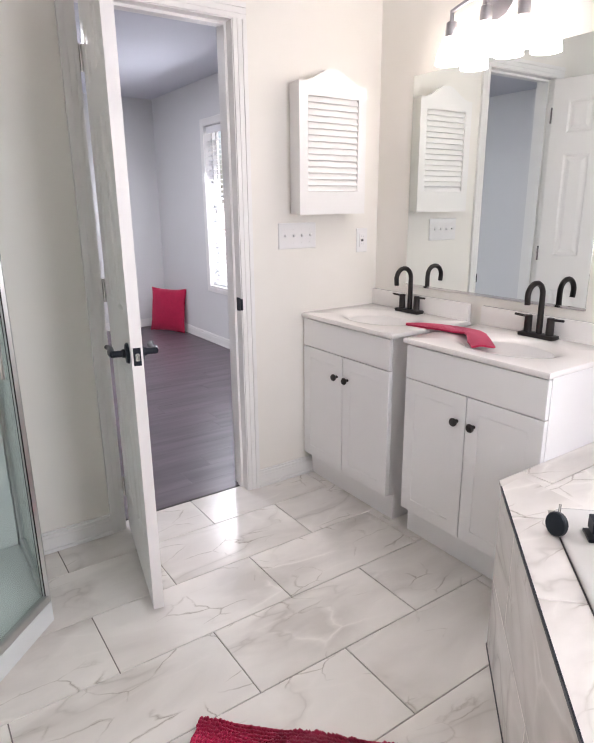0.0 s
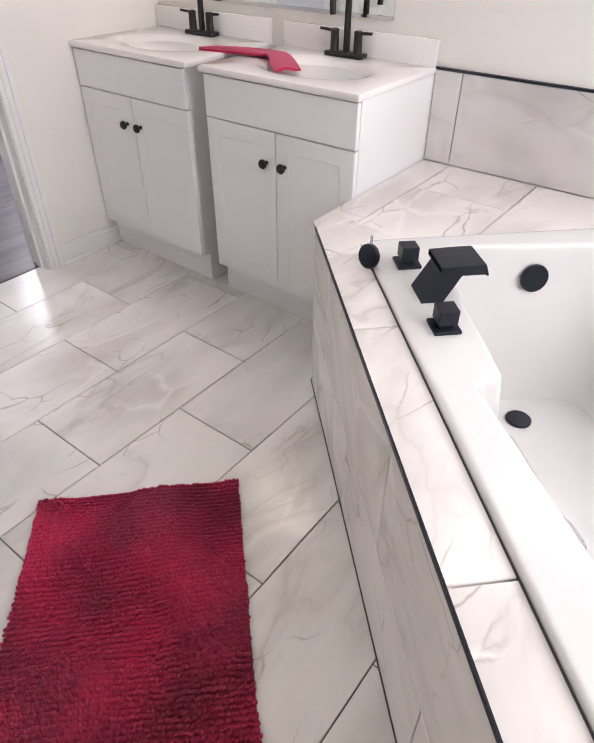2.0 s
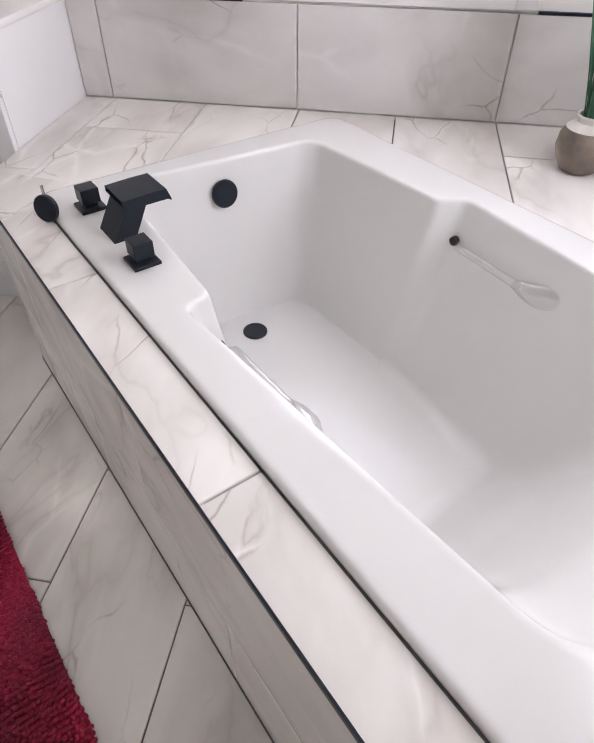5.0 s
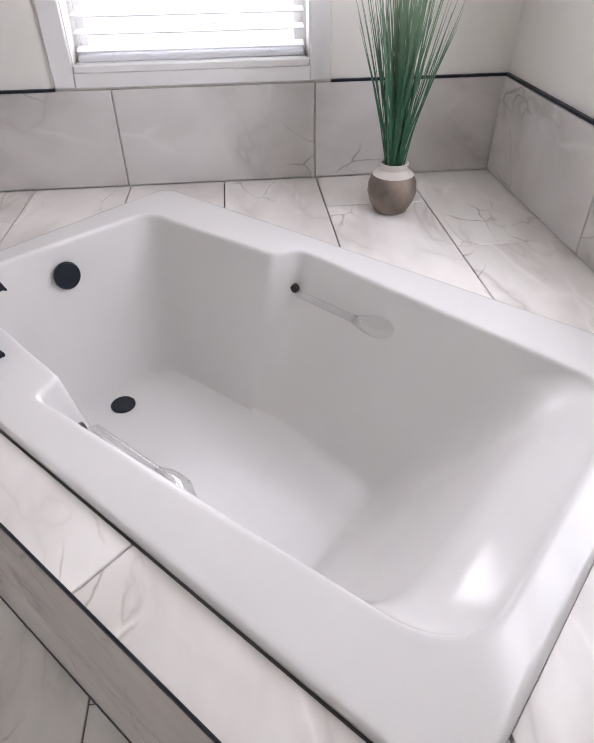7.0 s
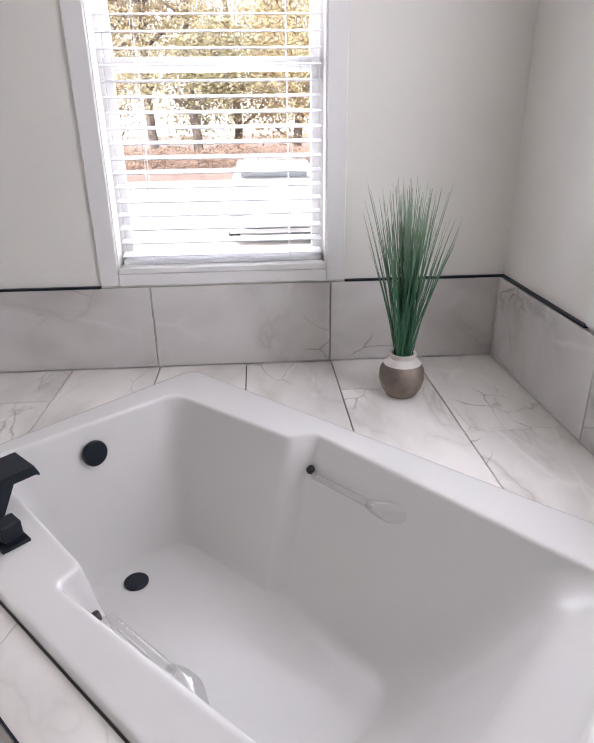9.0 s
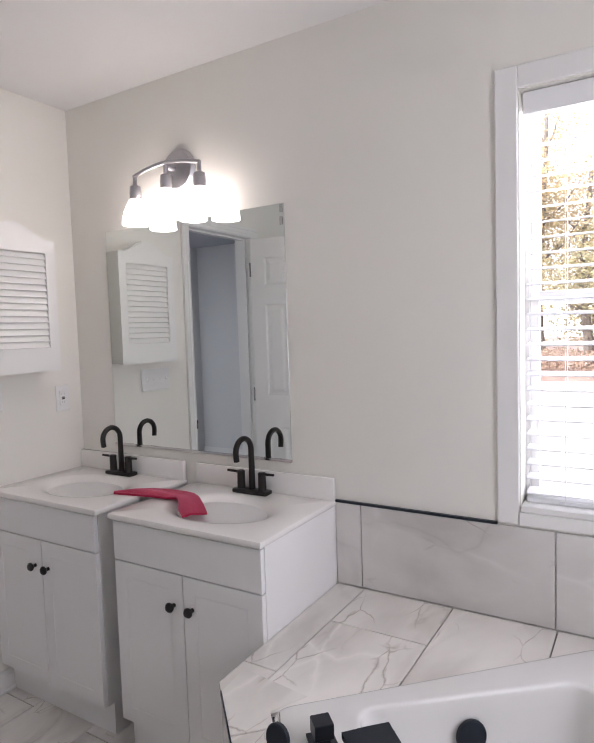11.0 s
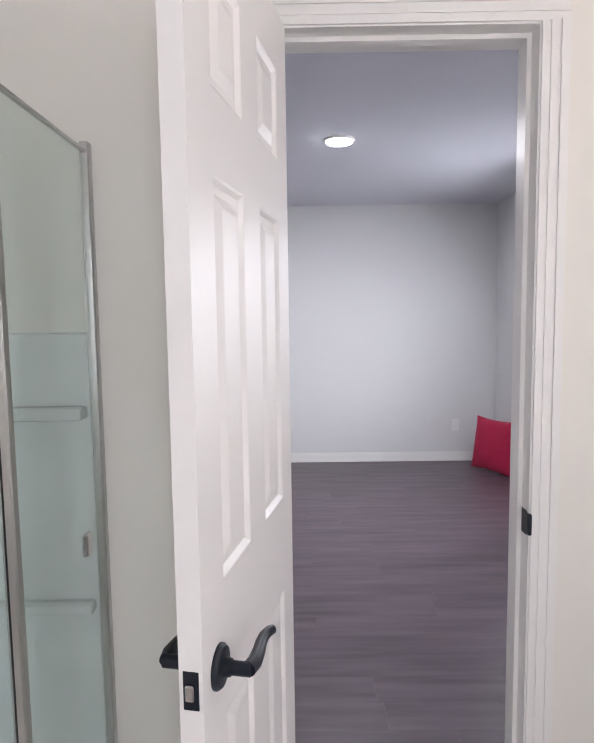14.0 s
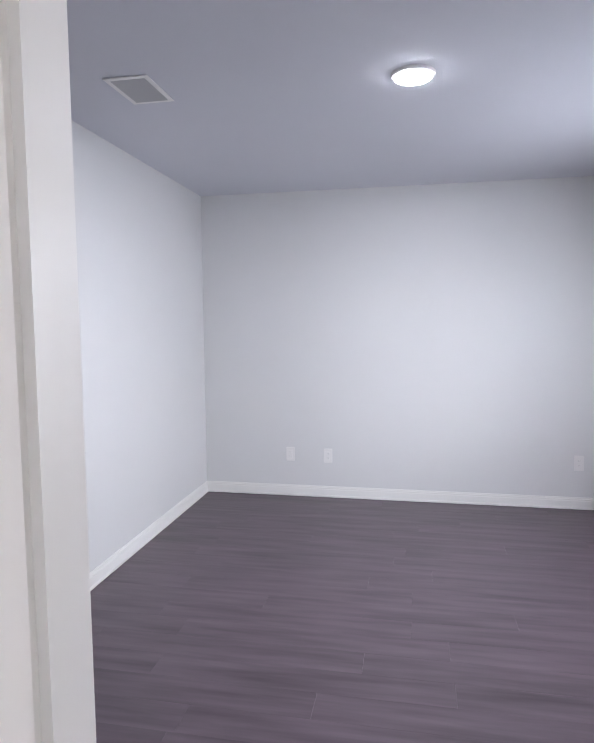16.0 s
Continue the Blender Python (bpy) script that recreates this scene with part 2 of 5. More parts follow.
RUBBER = material("black_rubber", (0.02, 0.02, 0.02), 0.8, vary=0.1)
SEAL = material("grey_sealant", (0.09, 0.085, 0.085), 0.7, vary=0.2, scale=30)
DECKGROUT = material("dark_brown_grout", (0.075, 0.065, 0.058), 0.9, vary=0.2, scale=40)


# ---- mesh helpers ----
def box(bm, x0, x1, y0, y1, z0, z1, bevel=0.0, seg=1):
    r = bmesh.ops.create_cube(bm, size=1)
    vs = r["verts"]
    for v in vs:
        v.co = Vector((x0 + (v.co.x + 0.5) * (x1 - x0), y0 + (v.co.y + 0.5) * (y1 - y0), z0 + (v.co.z + 0.5) * (z1 - z0)))
    if bevel:
        es = list({e for v in vs for e in v.link_edges})
        bmesh.ops.bevel(bm, geom=es, offset=bevel, segments=seg, affect="EDGES", profile=0.5)
    return bm


def boxes(*lot, bevel=0.0, seg=1):
    bm = bmesh.new()
    for b in lot:
        box(bm, *b, bevel=bevel, seg=seg)
    return bm


def tube(bm, pts, r, sides=12, caps=True):
    """A round bar along points; r is one radius or one per point."""
    pts = [Vector(p) for p in pts]
    rs = [r] * len(pts) if isinstance(r, (int, float)) else r
    rings, side = [], None
    for i, p in enumerate(pts):
        d = (pts[min(i + 1, len(pts) - 1)] - pts[max(i - 1, 0)]).normalized()
        if side is None:
            side = d.orthogonal().normalized()
        side = (side - d * side.dot(d)).normalized()
        up = d.cross(side)
        rings.append([bm.verts.new(p + rs[i] * (math.cos(a) * side + math.sin(a) * up)) for a in (2 * math.pi * k / sides for k in range(sides))])
    for a, b in zip(rings, rings[1:]):
        for k in range(sides):
            bm.faces.new((a[k], a[(k + 1) % sides], b[(k + 1) % sides], b[k]))
    if caps:
        bm.faces.new(rings[0][::-1])
        bm.faces.new(rings[-1])
    return bm


def lathe(bm, profile, sides=32, centre=(0, 0, 0), close=True):
    """A turned shape round z from (radius, height) pairs, from the bottom up."""
    c = Vector(centre)
    rings = [[bm.verts.new(c + Vector((r * math.cos(a), r * math.sin(a), z))) for a in (2 * math.pi * k / sides for k in range(sides))] for r, z in profile]
    for a, b in zip(rings, rings[1:]):
        for k in range(sides):
            bm.faces.new((a[k], a[(k + 1) % sides], b[(k + 1) % sides], b[k]))
    if close:
        bm.faces.new(rings[0][::-1])
        bm.faces.new(rings[-1])
    return bm


def prism(bm, outline, z0, z1):
    """An upright block over a plan outline (anticlockwise)."""
    lo = [bm.verts.new((x, y, z0)) for x, y in outline]
    hi = [bm.verts.new((x, y, z1)) for x, y in outline]
    n = len(lo)
    for k in range(n):
        bm.faces.new((lo[k], lo[(k + 1) % n], hi[(k + 1) % n], hi[k]))
    bm.faces.new(lo[::-1])
    bm.faces.new(hi)
    return bm


def loft(bm, loops, cap_last=True):
    rings = [[bm.verts.new(p) for p in lp] for lp in loops]
    for a, b in zip(rings, rings[1:]):
        n = len(a)
        for k in range(n):
            bm.faces.new((a[k], a[(k + 1) % n], b[(k + 1) % n], b[k]))
    if cap_last:
        bm.faces.new(rings[-1])
    return bm


def link(name, bm, mat, smooth=35.0):
    me = bpy.data.meshes.new(name)
    bmesh.ops.recalc_face_normals(bm, faces=bm.faces)
    bm.to_mesh(me)
    bm.free()
    me.materials.append(mat)
    if smooth:
        me.polygons.foreach_set("use_smooth", [True] * len(me.polygons))
        me.set_sharp_from_angle(angle=radians(smooth))
    return new(name, me)


def structure(name, bm, mat, label="", smooth=0):
    return tagged(link(name, bm, mat, smooth), label, "", "", "structure")


def thing(name, m, label, category, group=""):
    ob = new(name)
    ob.empty_display_size = 0.05
    ob.matrix_basis = m
    return tagged(ob, label, category, group)


def part(name, bm, mat, parent, label="", smooth=35.0, at=None):
    """One mesh under a thing or a part, in the parent's own axes (or moved by at)."""
    if at is not None:
        bm.transform(at)
    ob = link(name, bm, mat, smooth)
    ob.parent = parent
    return tagged(ob, label)


def wall(name, axis, a0, a1, b0, b1, z0, z1, holes, mat, label=""):
    """A wall a0..a1 thick along axis, b0..b1 long; holes are (b0, b1, z0, z1)."""
    bs = sorted({b0, b1, *[h[0] for h in holes], *[h[1] for h in holes]})
    bm = bmesh.new()
    for p, q in zip(bs, bs[1:]):
        zs = [(z0, z1)]
        for h in holes:
            if h[0] <= p and q <= h[1]:
                zs = [(z0, h[2]), (h[3], z1)]
        for s, e in zs:
            if e - s > 1e-4:
                if axis == "x":
                    box(bm, a0, a1, p, q, s, e)
                else:
                    box(bm, p, q, a0, a1, s, e)
    return structure(name, bm, mat, label)


# ---- structure ----
XE, YN, YS, XW = 2.20, 2.40, -0.845, -0.57
H = 2.45
DOOR_L, DOOR_R, DOOR_H = 0.797, 1.402, 2.05
WIN = (-0.218, 0.468, 0.902, 2.09)
SWIN = (0.885, 1.57, 0.902, 2.09)
BED_W, BED_E, BED_N = -0.585, 2.73, 6.656
BWIN = (4.55, 5.42, 0.58, 2.05)
DECK = 0.548
# opening and hall are added so the doorway looks dim in the mirror
EXTRA_HALL = (2.67, 4.76, 0, H)
EXTRA_HALL_W = -1.42
wall("wall_east", "x", XE, XE + 0.14, YS - 0.14, YN, 0, H, [WIN], WALL, "warm white painted bathroom wall")
wall("wall_south", "y", YS - 0.14, YS, XW - 0.14, XE, 0, H, [SWIN], WALL, "warm white painted bathroom wall")
wall("wall_west", "x", XW - 0.14, XW, YS, YN, 0, H, [], WALL, "warm white painted bathroom wall")
wall("wall_north", "y", YN, YN + 0.06, XW - 0.15, BED_E + 0.14, 0, H, [(DOOR_L - 0.02, DOOR_R + 0.02, 0, DOOR_H + 0.02)], WALL, "cream white painted bathroom wall")
wall("wall_bedroom_south", "y", YN + 0.06, YN + 0.12, XW - 0.15, BED_E + 0.14, 0, H, [(DOOR_L - 0.02, DOOR_R + 0.02, 0, DOOR_H + 0.02)], BEDWALL, "pale grey painted bedroom wall")
wall("wall_bedroom_west", "x", BED_W - 0.14, BED_W, YN + 0.12, BED_N + 0.14, 0, H, [EXTRA_HALL], BEDWALL, "pale grey painted bedroom wall")
wall("wall_bedroom_north", "y", BED_N, BED_N + 0.14, BED_W, BED_E, 0, H, [], BEDWALL, "pale grey painted bedroom wall")
wall("wall_bedroom_east", "x", BED_E, BED_E + 0.14, YN + 0.12, BED_N + 0.14, 0, H, [BWIN], BEDWALL, "pale grey painted bedroom wall")
structure("ceiling", boxes((XW - 0.15, XE + 0.14, YS - 0.14, YN + 0.06, H, H + 0.1)), CEIL, "white painted bathroom ceiling")
# hall not known to exist; its unlit walls darken the mirrored doorway
wall("wall_extra_hall_west", "x", EXTRA_HALL_W - 0.14, EXTRA_HALL_W, EXTRA_HALL[0] - 0.14, EXTRA_HALL[1] + 0.14, 0, H, [], BEDWALL, "pale grey painted wall of an added hall that darkens the mirror view")
wall("wall_extra_hall_south", "y", EXTRA_HALL[0] - 0.14, EXTRA_HALL[0], EXTRA_HALL_W, BED_W - 0.14, 0, H, [], BEDWALL, "pale grey painted wall of an added hall that darkens the mirror view")
wall("wall_extra_hall_north", "y", EXTRA_HALL[1], EXTRA_HALL[1] + 0.14, EXTRA_HALL_W, BED_W - 0.14, 0, H, [], BEDWALL, "pale grey painted wall of an added hall that darkens the mirror view")
structure("ceiling_extra_hall", boxes((EXTRA_HALL_W - 0.14, BED_W - 0.15, EXTRA_HALL[0] - 0.14, EXTRA_HALL[1] + 0.14, H, H + 0.1)), BEDCEIL, "white painted ceiling of the added hall")
structure("floor_hall", boxes((EXTRA_HALL_W - 0.14, BED_W, EXTRA_HALL[0] - 0.14, EXTRA_HALL[1] + 0.14, -0.12, -0.001)), PLANK, "dark plank floor of the added hall")
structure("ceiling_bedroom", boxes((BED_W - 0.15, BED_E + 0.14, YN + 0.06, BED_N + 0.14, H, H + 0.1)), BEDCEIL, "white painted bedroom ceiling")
floor = structure("floor", boxes((XW - 0.14, XE + 0.14, YS - 0.14, YN + 0.062, -0.12, -0.004)), GROUT, "bathroom floor of white marble-look tiles")
bed_floor = structure("floor_bedroom", boxes((BED_W - 0.14, BED_E + 0.14, YN + 0.062, BED_N + 0.14, -0.12, -0.004)), DARKGAP, "dark plank bedroom floor")


# ---- openings, trim ----
def baseboard(name, x0, x1, y0, y1, side):
    """A two-step baseboard; side is the way it faces: '+x', '-x', '+y' or '-y'."""
    bm = bmesh.new()
    for z0, z1, d in ((0, 0.064, 0.013), (0.064, 0.078, 0.010), (0.078, 0.088, 0.006)):
        if side == "-y":
            box(bm, x0, x1, y1 - d, y1, z0, z1)
        elif side == "+y":
            box(bm, x0, x1, y0, y0 + d, z0, z1)
        elif side == "-x":
            box(bm, x1 - d, x1, y0, y1, z0, z1)
        else:
            box(bm, x0, x0 + d, y0, y1, z0, z1)
    # quarter-round shoe
    w = 0.021
    if side == "-y":
        box(bm, x0, x1, y1 - w, y1 - 0.012, 0, 0.016, 0.003)
    elif side == "+y":
        box(bm, x0, x1, y0 + 0.012, y0 + w, 0, 0.016, 0.003)
    elif side == "-x":
        box(bm, x1 - w, x1 - 0.012, y0, y1, 0, 0.016, 0.003)
    else:
        box(bm, x0 + 0.012, x0 + w, y0, y1, 0, 0.016, 0.003)
    return structure(name, bm, TRIM, "white painted wooden baseboard")


baseboard("baseboard_north", DOOR_R + 0.063, 1.829, YN, YN, "-y")
baseboard("baseboard_north_shower", 0.412, DOOR_L - 0.063, YN, YN, "-y")
baseboard("baseboard_bedroom_north", BED_W, BED_E, BED_N, BED_N, "-y")
baseboard("baseboard_bedroom_west", BED_W, BED_W, EXTRA_HALL[1], BED_N, "+x")
baseboard("baseboard_extra_hall_west", EXTRA_HALL_W, EXTRA_HALL_W, EXTRA_HALL[0], EXTRA_HALL[1], "+x")
baseboard("baseboard_bedroom_east", BED_E, BED_E, YN + 0.12, BED_N, "-x")
baseboard("baseboard_bedroom_south", DOOR_R + 0.063, BED_E, YN + 0.12, YN + 0.12, "+y")
baseboard("baseboard_bedroom_south_west", BED_W, DOOR_L - 0.063, YN + 0.12, YN + 0.12, "+y")


def casing_strip(bm, x0, x1, z0, z1, y, out, upright, flip):
    """Moulded casing, three steps rising to the outer edge; out is -1 towards the bathroom, 1 towards the bedroom."""
    for a, b, d in ((0.0, 0.014, 0.0095), (0.014, 0.019, 0.0082), (0.019, 0.036, 0.0115), (0.036, 0.041, 0.0102), (0.041, 0.060, 0.015)):
        lo, hi = sorted((y, y + out * d))
        if upright:
            p, q = (x0 + a, x0 + b) if not flip else (x1 - b, x1 - a)
            box(bm, p, q, lo, hi, z0, z1)
        else:
            box(bm, x0, x1, lo, hi, z0 + a, z0 + b)


frame_thing = structure("door_1", boxes((DOOR_L - 0.018, DOOR_L, YN - 0.004, YN + 0.124, 0, DOOR_H), (DOOR_R, DOOR_R + 0.018, YN - 0.004, YN + 0.124, 0, DOOR_H),
                        (DOOR_L - 0.018, DOOR_R + 0.018, YN - 0.004, YN + 0.124, DOOR_H, DOOR_H + 0.018)), TRIM, "white painted door frame between bathroom and bedroom")
part("door_stop", boxes((DOOR_L, DOOR_L + 0.011, YN + 0.04, YN + 0.075, 0, DOOR_H - 0.011), (DOOR_R - 0.011, DOOR_R, YN + 0.04, YN + 0.075, 0, DOOR_H - 0.011),
                        (DOOR_L, DOOR_R, YN + 0.04, YN + 0.075, DOOR_H - 0.011, DOOR_H)), TRIM, frame_thing, smooth=0)
for yy, out in ((YN - 0.001, -1), (YN + 0.121, 1)):
    bm = bmesh.new()
    casing_strip(bm, DOOR_R + 0.004, DOOR_R + 0.064, 0, DOOR_H + 0.004, yy, out, True, False)
    part("casing", bm, TRIM, frame_thing, smooth=0)
    bm = bmesh.new()
    casing_strip(bm, DOOR_L - 0.064, DOOR_L - 0.004, 0, DOOR_H + 0.004, yy, out, True, True)
    part("casing", bm, TRIM, frame_thing, smooth=0)
    bm = bmesh.new()
    casing_strip(bm, DOOR_L - 0.064, DOOR_R + 0.064, DOOR_H + 0.004, DOOR_H + 0.064, yy, out, False, False)
    part("casing", bm, TRIM, frame_thing, smooth=0)
part("strike_plate", boxes((DOOR_R - 0.0025, DOOR_R, YN + 0.004, YN + 0.034, 0.885, 0.945), bevel=0.001), BLACK, frame_thing, "matte black strike plate")
part("strike_lip", boxes((DOOR_R - 0.003, DOOR_R + 0.006, YN - 0.013, YN + 0.006, 0.889, 0.941), bevel=0.0028, seg=2), BLACK, frame_thing, "matte black curved strike lip")
part("threshold", boxes((DOOR_L, DOOR_R, YN + 0.058, YN + 0.072, -0.004, 0.003), bevel=0.001), BRONZE, frame_thing, "thin dark floor transition strip")

# bathroom door, open into the room
D_W, D_T, D_H = 0.600, 0.035, 2.025
door = thing("panel_door", pose(0.808, 2.392, 0.012, 0, 0, -101.0), "white six-panel bathroom door standing open, black levers", "door")
rails = ((0.0, 0.215), (0.803, 1.011), (1.605, 1.725), (1.905, D_H))
cols = ((0.103, 0.253), (0.357, 0.507))
bm = bmesh.new()
for a, b in ((0.012, 0.103), (0.253, 0.357), (0.507, 0.003 + D_W)):
    box(bm, a, b, 0, D_T, 0, D_H)
for a, b in rails:
    for p, q in cols:
        box(bm, p, q, 0, D_T, a, b)
part("frame", bm, DOORPAINT, door, smooth=0)
for (p, q) in cols:
    for (a, b) in zip([r[1] for r in rails[:-1]], [r[0] for r in rails[1:]]):
        bm = bmesh.new()
        for y0, s in ((0.0, 1), (D_T, -1)):
            loops = []
            for inset, dep in ((0, 0.0), (0.004, 0.002), (0.011, 0.0075), (0.022, 0.0075), (0.040, 0.0015), (0.044, 0.001)):
                y = y0 + s * dep
                loops.append([(p + inset, y, a + inset), (q - inset, y, a + inset), (q - inset, y, b - inset), (p + inset, y, b - inset)])
            loft(bm, loops)
        part("panel", bm, DOORPAINT, door, smooth=0)
for side in (-1, 1):
    y0 = 0.0 if side < 0 else D_T
    c = Vector((0.541, y0, 0.892))
    bm = bmesh.new()
    lathe(bm, [(0.033, 0), (0.033, 0.004), (0.029, 0.009), (0.014, 0.011), (0.013, 0.02)], 28)
    bm.transform(Matrix.Translation(c) @ Matrix.Rotation(radians(90 if side < 0 else -90), 4, "X"))
    rose = part("lever_rose", bm, BLACK, door, "matte black round lever rose")
    bm = bmesh.new()
    tube(bm, [c + Vector((0, side * 0.01, 0)), c + Vector((0, side * 0.05, 0))], 0.0105, 14)
    arm = [(0.0, 0.046), (-0.02, 0.050), (-0.045, 0.049), (-0.07, 0.046), (-0.092, 0.046), (-0.108, 0.05), (-0.115, 0.056)]
    tube(bm, [c + Vector((l, side * d, 0.0)) for l, d in arm], [0.0115, 0.0115, 0.0105, 0.0095, 0.009, 0.0085, 0.007], 14)
    part("lever", bm, BLACK, rose)
part("latch_plate", boxes((D_W + 0.002, D_W + 0.0045, 0.006, 0.029, 0.864, 0.920), bevel=0.0008), BLACK, door, "black latch plate")
part("latch_bolt", boxes((D_W + 0.004, D_W + 0.012, 0.011, 0.024, 0.880, 0.904), bevel=0.002), CHROME, door, "steel latch bolt")
for z in (0.19, 1.02, 1.83):
    bm = bmesh.new()
    tube(bm, [(-0.001, -0.006, z - 0.044), (-0.001, -0.006, z + 0.044)], 0.006, 10)
    box(bm, -0.001, 0.0125, -0.003, 0.03, z - 0.044, z + 0.044)
    part("hinge", bm, CHROME, door, "satin nickel butt hinge")


def sash_window(name, axis_x, wall_in, depth, b0, b1, z0, z1, rail_z, inside, label):
    """A double-hung window in its opening with drywall reveal, sashes, glass, sill and flat casing inside.
    axis_x: the wall stands across x; inside: -1 or 1, the way from the wall into the room."""
    ob = None

    def bx(bm, d0, d1, p, q, s, e, bevel=0.0):
        lo, hi = sorted((wall_in - inside * d0, wall_in - inside * d1))
        if axis_x:
            box(bm, lo, hi, p, q, s, e, bevel)
        else:
            box(bm, p, q, lo, hi, s, e, bevel)

    bm = bmesh.new()
    f = 0.012
    for p, q, s, e in ((b0, b0 + f, z0, z1), (b1 - f, b1, z0, z1), (b0 + f, b1 - f, z1 - f, z1), (b0 + f, b1 - f, z0, z0 + f)):
        bx(bm, 0.075, 0.135, p, q, s, e)
    ob = structure(name, bm, TRIM, label)
    for (s, e, d) in ((z0 + f, rail_z + 0.02, 0.085), (rail_z - 0.02, z1 - f, 0.110)):
        bm = bmesh.new()
        g = 0.026
        for p, q, ss, ee in ((b0 + f, b0 + f + g, s, e), (b1 - f - g, b1 - f, s, e), (b0 + f + g, b1 - f - g, s, s + g), (b0 + f + g, b1 - f - g, e - g, e)):
            bx(bm, d, d + 0.022, p, q, ss, ee, 0.002)
        sash = part("sash", bm, TRIM, ob, smooth=0)
        bm = bmesh.new()
        bx(bm, d + 0.009, d + 0.013, b0 + f + g, b1 - f - g, s + g, e - g)
        pane = part("pane", bm, GLASS, sash, smooth=0)
        pane.visible_shadow = False
    c = 0.066
    for p, q, s, e in ((b0 - c, b0 - 0.003, z0 - c + 0.009, z1 + c), (b1 + 0.003, b1 + c, z0 - c + 0.009, z1 + c), (b0 - 0.003, b1 + 0.003, z1 + 0.003, z1 + c)):
        bm = bmesh.new()
        bx(bm, -0.010, 0.0, p, q, s, e, 0.003)
        part("casing", bm, TRIM, ob, smooth=0)
    bm = bmesh.new()
    bx(bm, -0.016, 0.0735, b0 + 0.0005, b1 - 0.0005, z0 - 0.016, z0 + 0.004, 0.003)
    part("window_sill", bm, TRIM, ob, smooth=0)
    bm = bmesh.new()
    bx(bm, -0.014, 0.0, b0 - 0.003, b1 + 0.003, z0 - c + 0.009, z0 - 0.017, 0.002)
    part("apron", bm, TRIM, ob, smooth=0)
    return ob


sash_window("window_1", True, XE, 0.14, *WIN, 1.51, -1, "white double-hung bathroom window over the bathtub")
sash_window("window_2", False, YS, 0.14, *SWIN, 1.51, 1, "white double-hung bathroom window over the tub deck")
sash_window("window_3", True, BED_E, 0.14, *BWIN, 1.33, -1, "tall white double-hung bedroom window")


def blind(m, width, top, bottom, label):
    """Horizontal slat blind; its own axes: x across, y towards the room, z up."""
    b = thing("window_blind", m, label, "blind", "slat blinds")
    part("valance", boxes((0, width, -0.004, 0.008, top - 0.062, top), bevel=0.002), SLAT, b)
    part("headrail", boxes((0.004, width - 0.004, -0.05, -0.006, top - 0.045, top - 0.003), bevel=0.002), SLAT, b)
    part("bottom_rail", boxes((0.004, width - 0.004, -0.05, 0.0, bottom, bottom + 0.017), bevel=0.004), SLAT, b)
    pitch = 0.0437
    n = int((top - 0.075 - bottom - 0.02) / pitch)
    sb = bmesh.new()
    nseg = 4
    top_r, low_r = [], []
    for k in range(nseg + 1):
        a = k / nseg
        y, z = -0.05 + 0.05 * a, 0.003 * (1 - (2 * a - 1) ** 2) + 0.008 * (0.5 - a)
        top_r.append([sb.verts.new((x, y, z + 0.0028)) for x in (0.005, width - 0.005)])
        low_r.append([sb.verts.new((x, y, z)) for x in (0.005, width - 0.005)])
    for k in range(nseg):
        sb.faces.new((top_r[k][0], top_r[k][1], top_r[k + 1][1], top_r[k + 1][0]))
        sb.faces.new((low_r[k][0], low_r[k + 1][0], low_r[k + 1][1], low_r[k][1]))
    for r0, r1 in ((0, 0), (nseg, nseg)):
        sb.faces.new((top_r[r0][0], top_r[r0][1], low_r[r0][1], low_r[r0][0]))
    first = part("slat", sb, SLAT, b, smooth=40)
    first.location = (0, 0, bottom + 0.03)
    for k in range(1, n):
        s = new("slat", first.data)
        s.parent = b
        s.location = (0, 0, bottom + 0.03 + k * pitch)
    for x in (0.11, width - 0.11):
        bm = bmesh.new()
        for y in (-0.051, 0.001):
            tube(bm, [(x, y, bottom), (x, y, top - 0.05)], 0.0011, 5)
        part("ladder_cord", bm, SLAT, b)
    bm = bmesh.new()
    tube(bm, [(0.07, 0.012, top - 0.05), (0.07, 0.014, top - 0.75)], 0.003, 8)
    part("tilt_wand", bm, GLASS, b, "clear tilt wand")
    bm = bmesh.new()
    lathe(bm, [(0.004, -0.012), (0.009, -0.006), (0.009, 0.006), (0.004, 0.012)], 12, (width * 0.38, 0.012, top - 0.04))
    part("cord_knob", bm, BLACK, b, "small dark cord knob")
    return b


blind(pose(XE + 0.026, WIN[0] + 0.006, 0, 0, 0, 90), WIN[1] - WIN[0] - 0.012, 2.087, 0.906, "white horizontal slat blind with open slats")
blind(pose(SWIN[0] + 0.006, YS - 0.026, 0, 0, 0, 0), SWIN[1] - SWIN[0] - 0.012, 2.087, 1.72, "white horizontal slat blind, drawn halfway up")
blind(pose(BED_E + 0.026, BWIN[0] + 0.006, 0, 0, 0, 90), BWIN[1] - BWIN[0] - 0.012, 2.047, 0.584, "white horizontal slat blind with open slats")

# ---- tub deck ----
R2 = math.sqrt(0.5)


def uv(u, v):
    """Plan point from the tub's own axes: u along the skirt to the south-west, v across it into the corner."""
    return (-u + v) * R2, (-u - v) * R2


SK_V = 0.3175
C0 = (1.499, 1.050)
C1 = (0.305, -0.145)
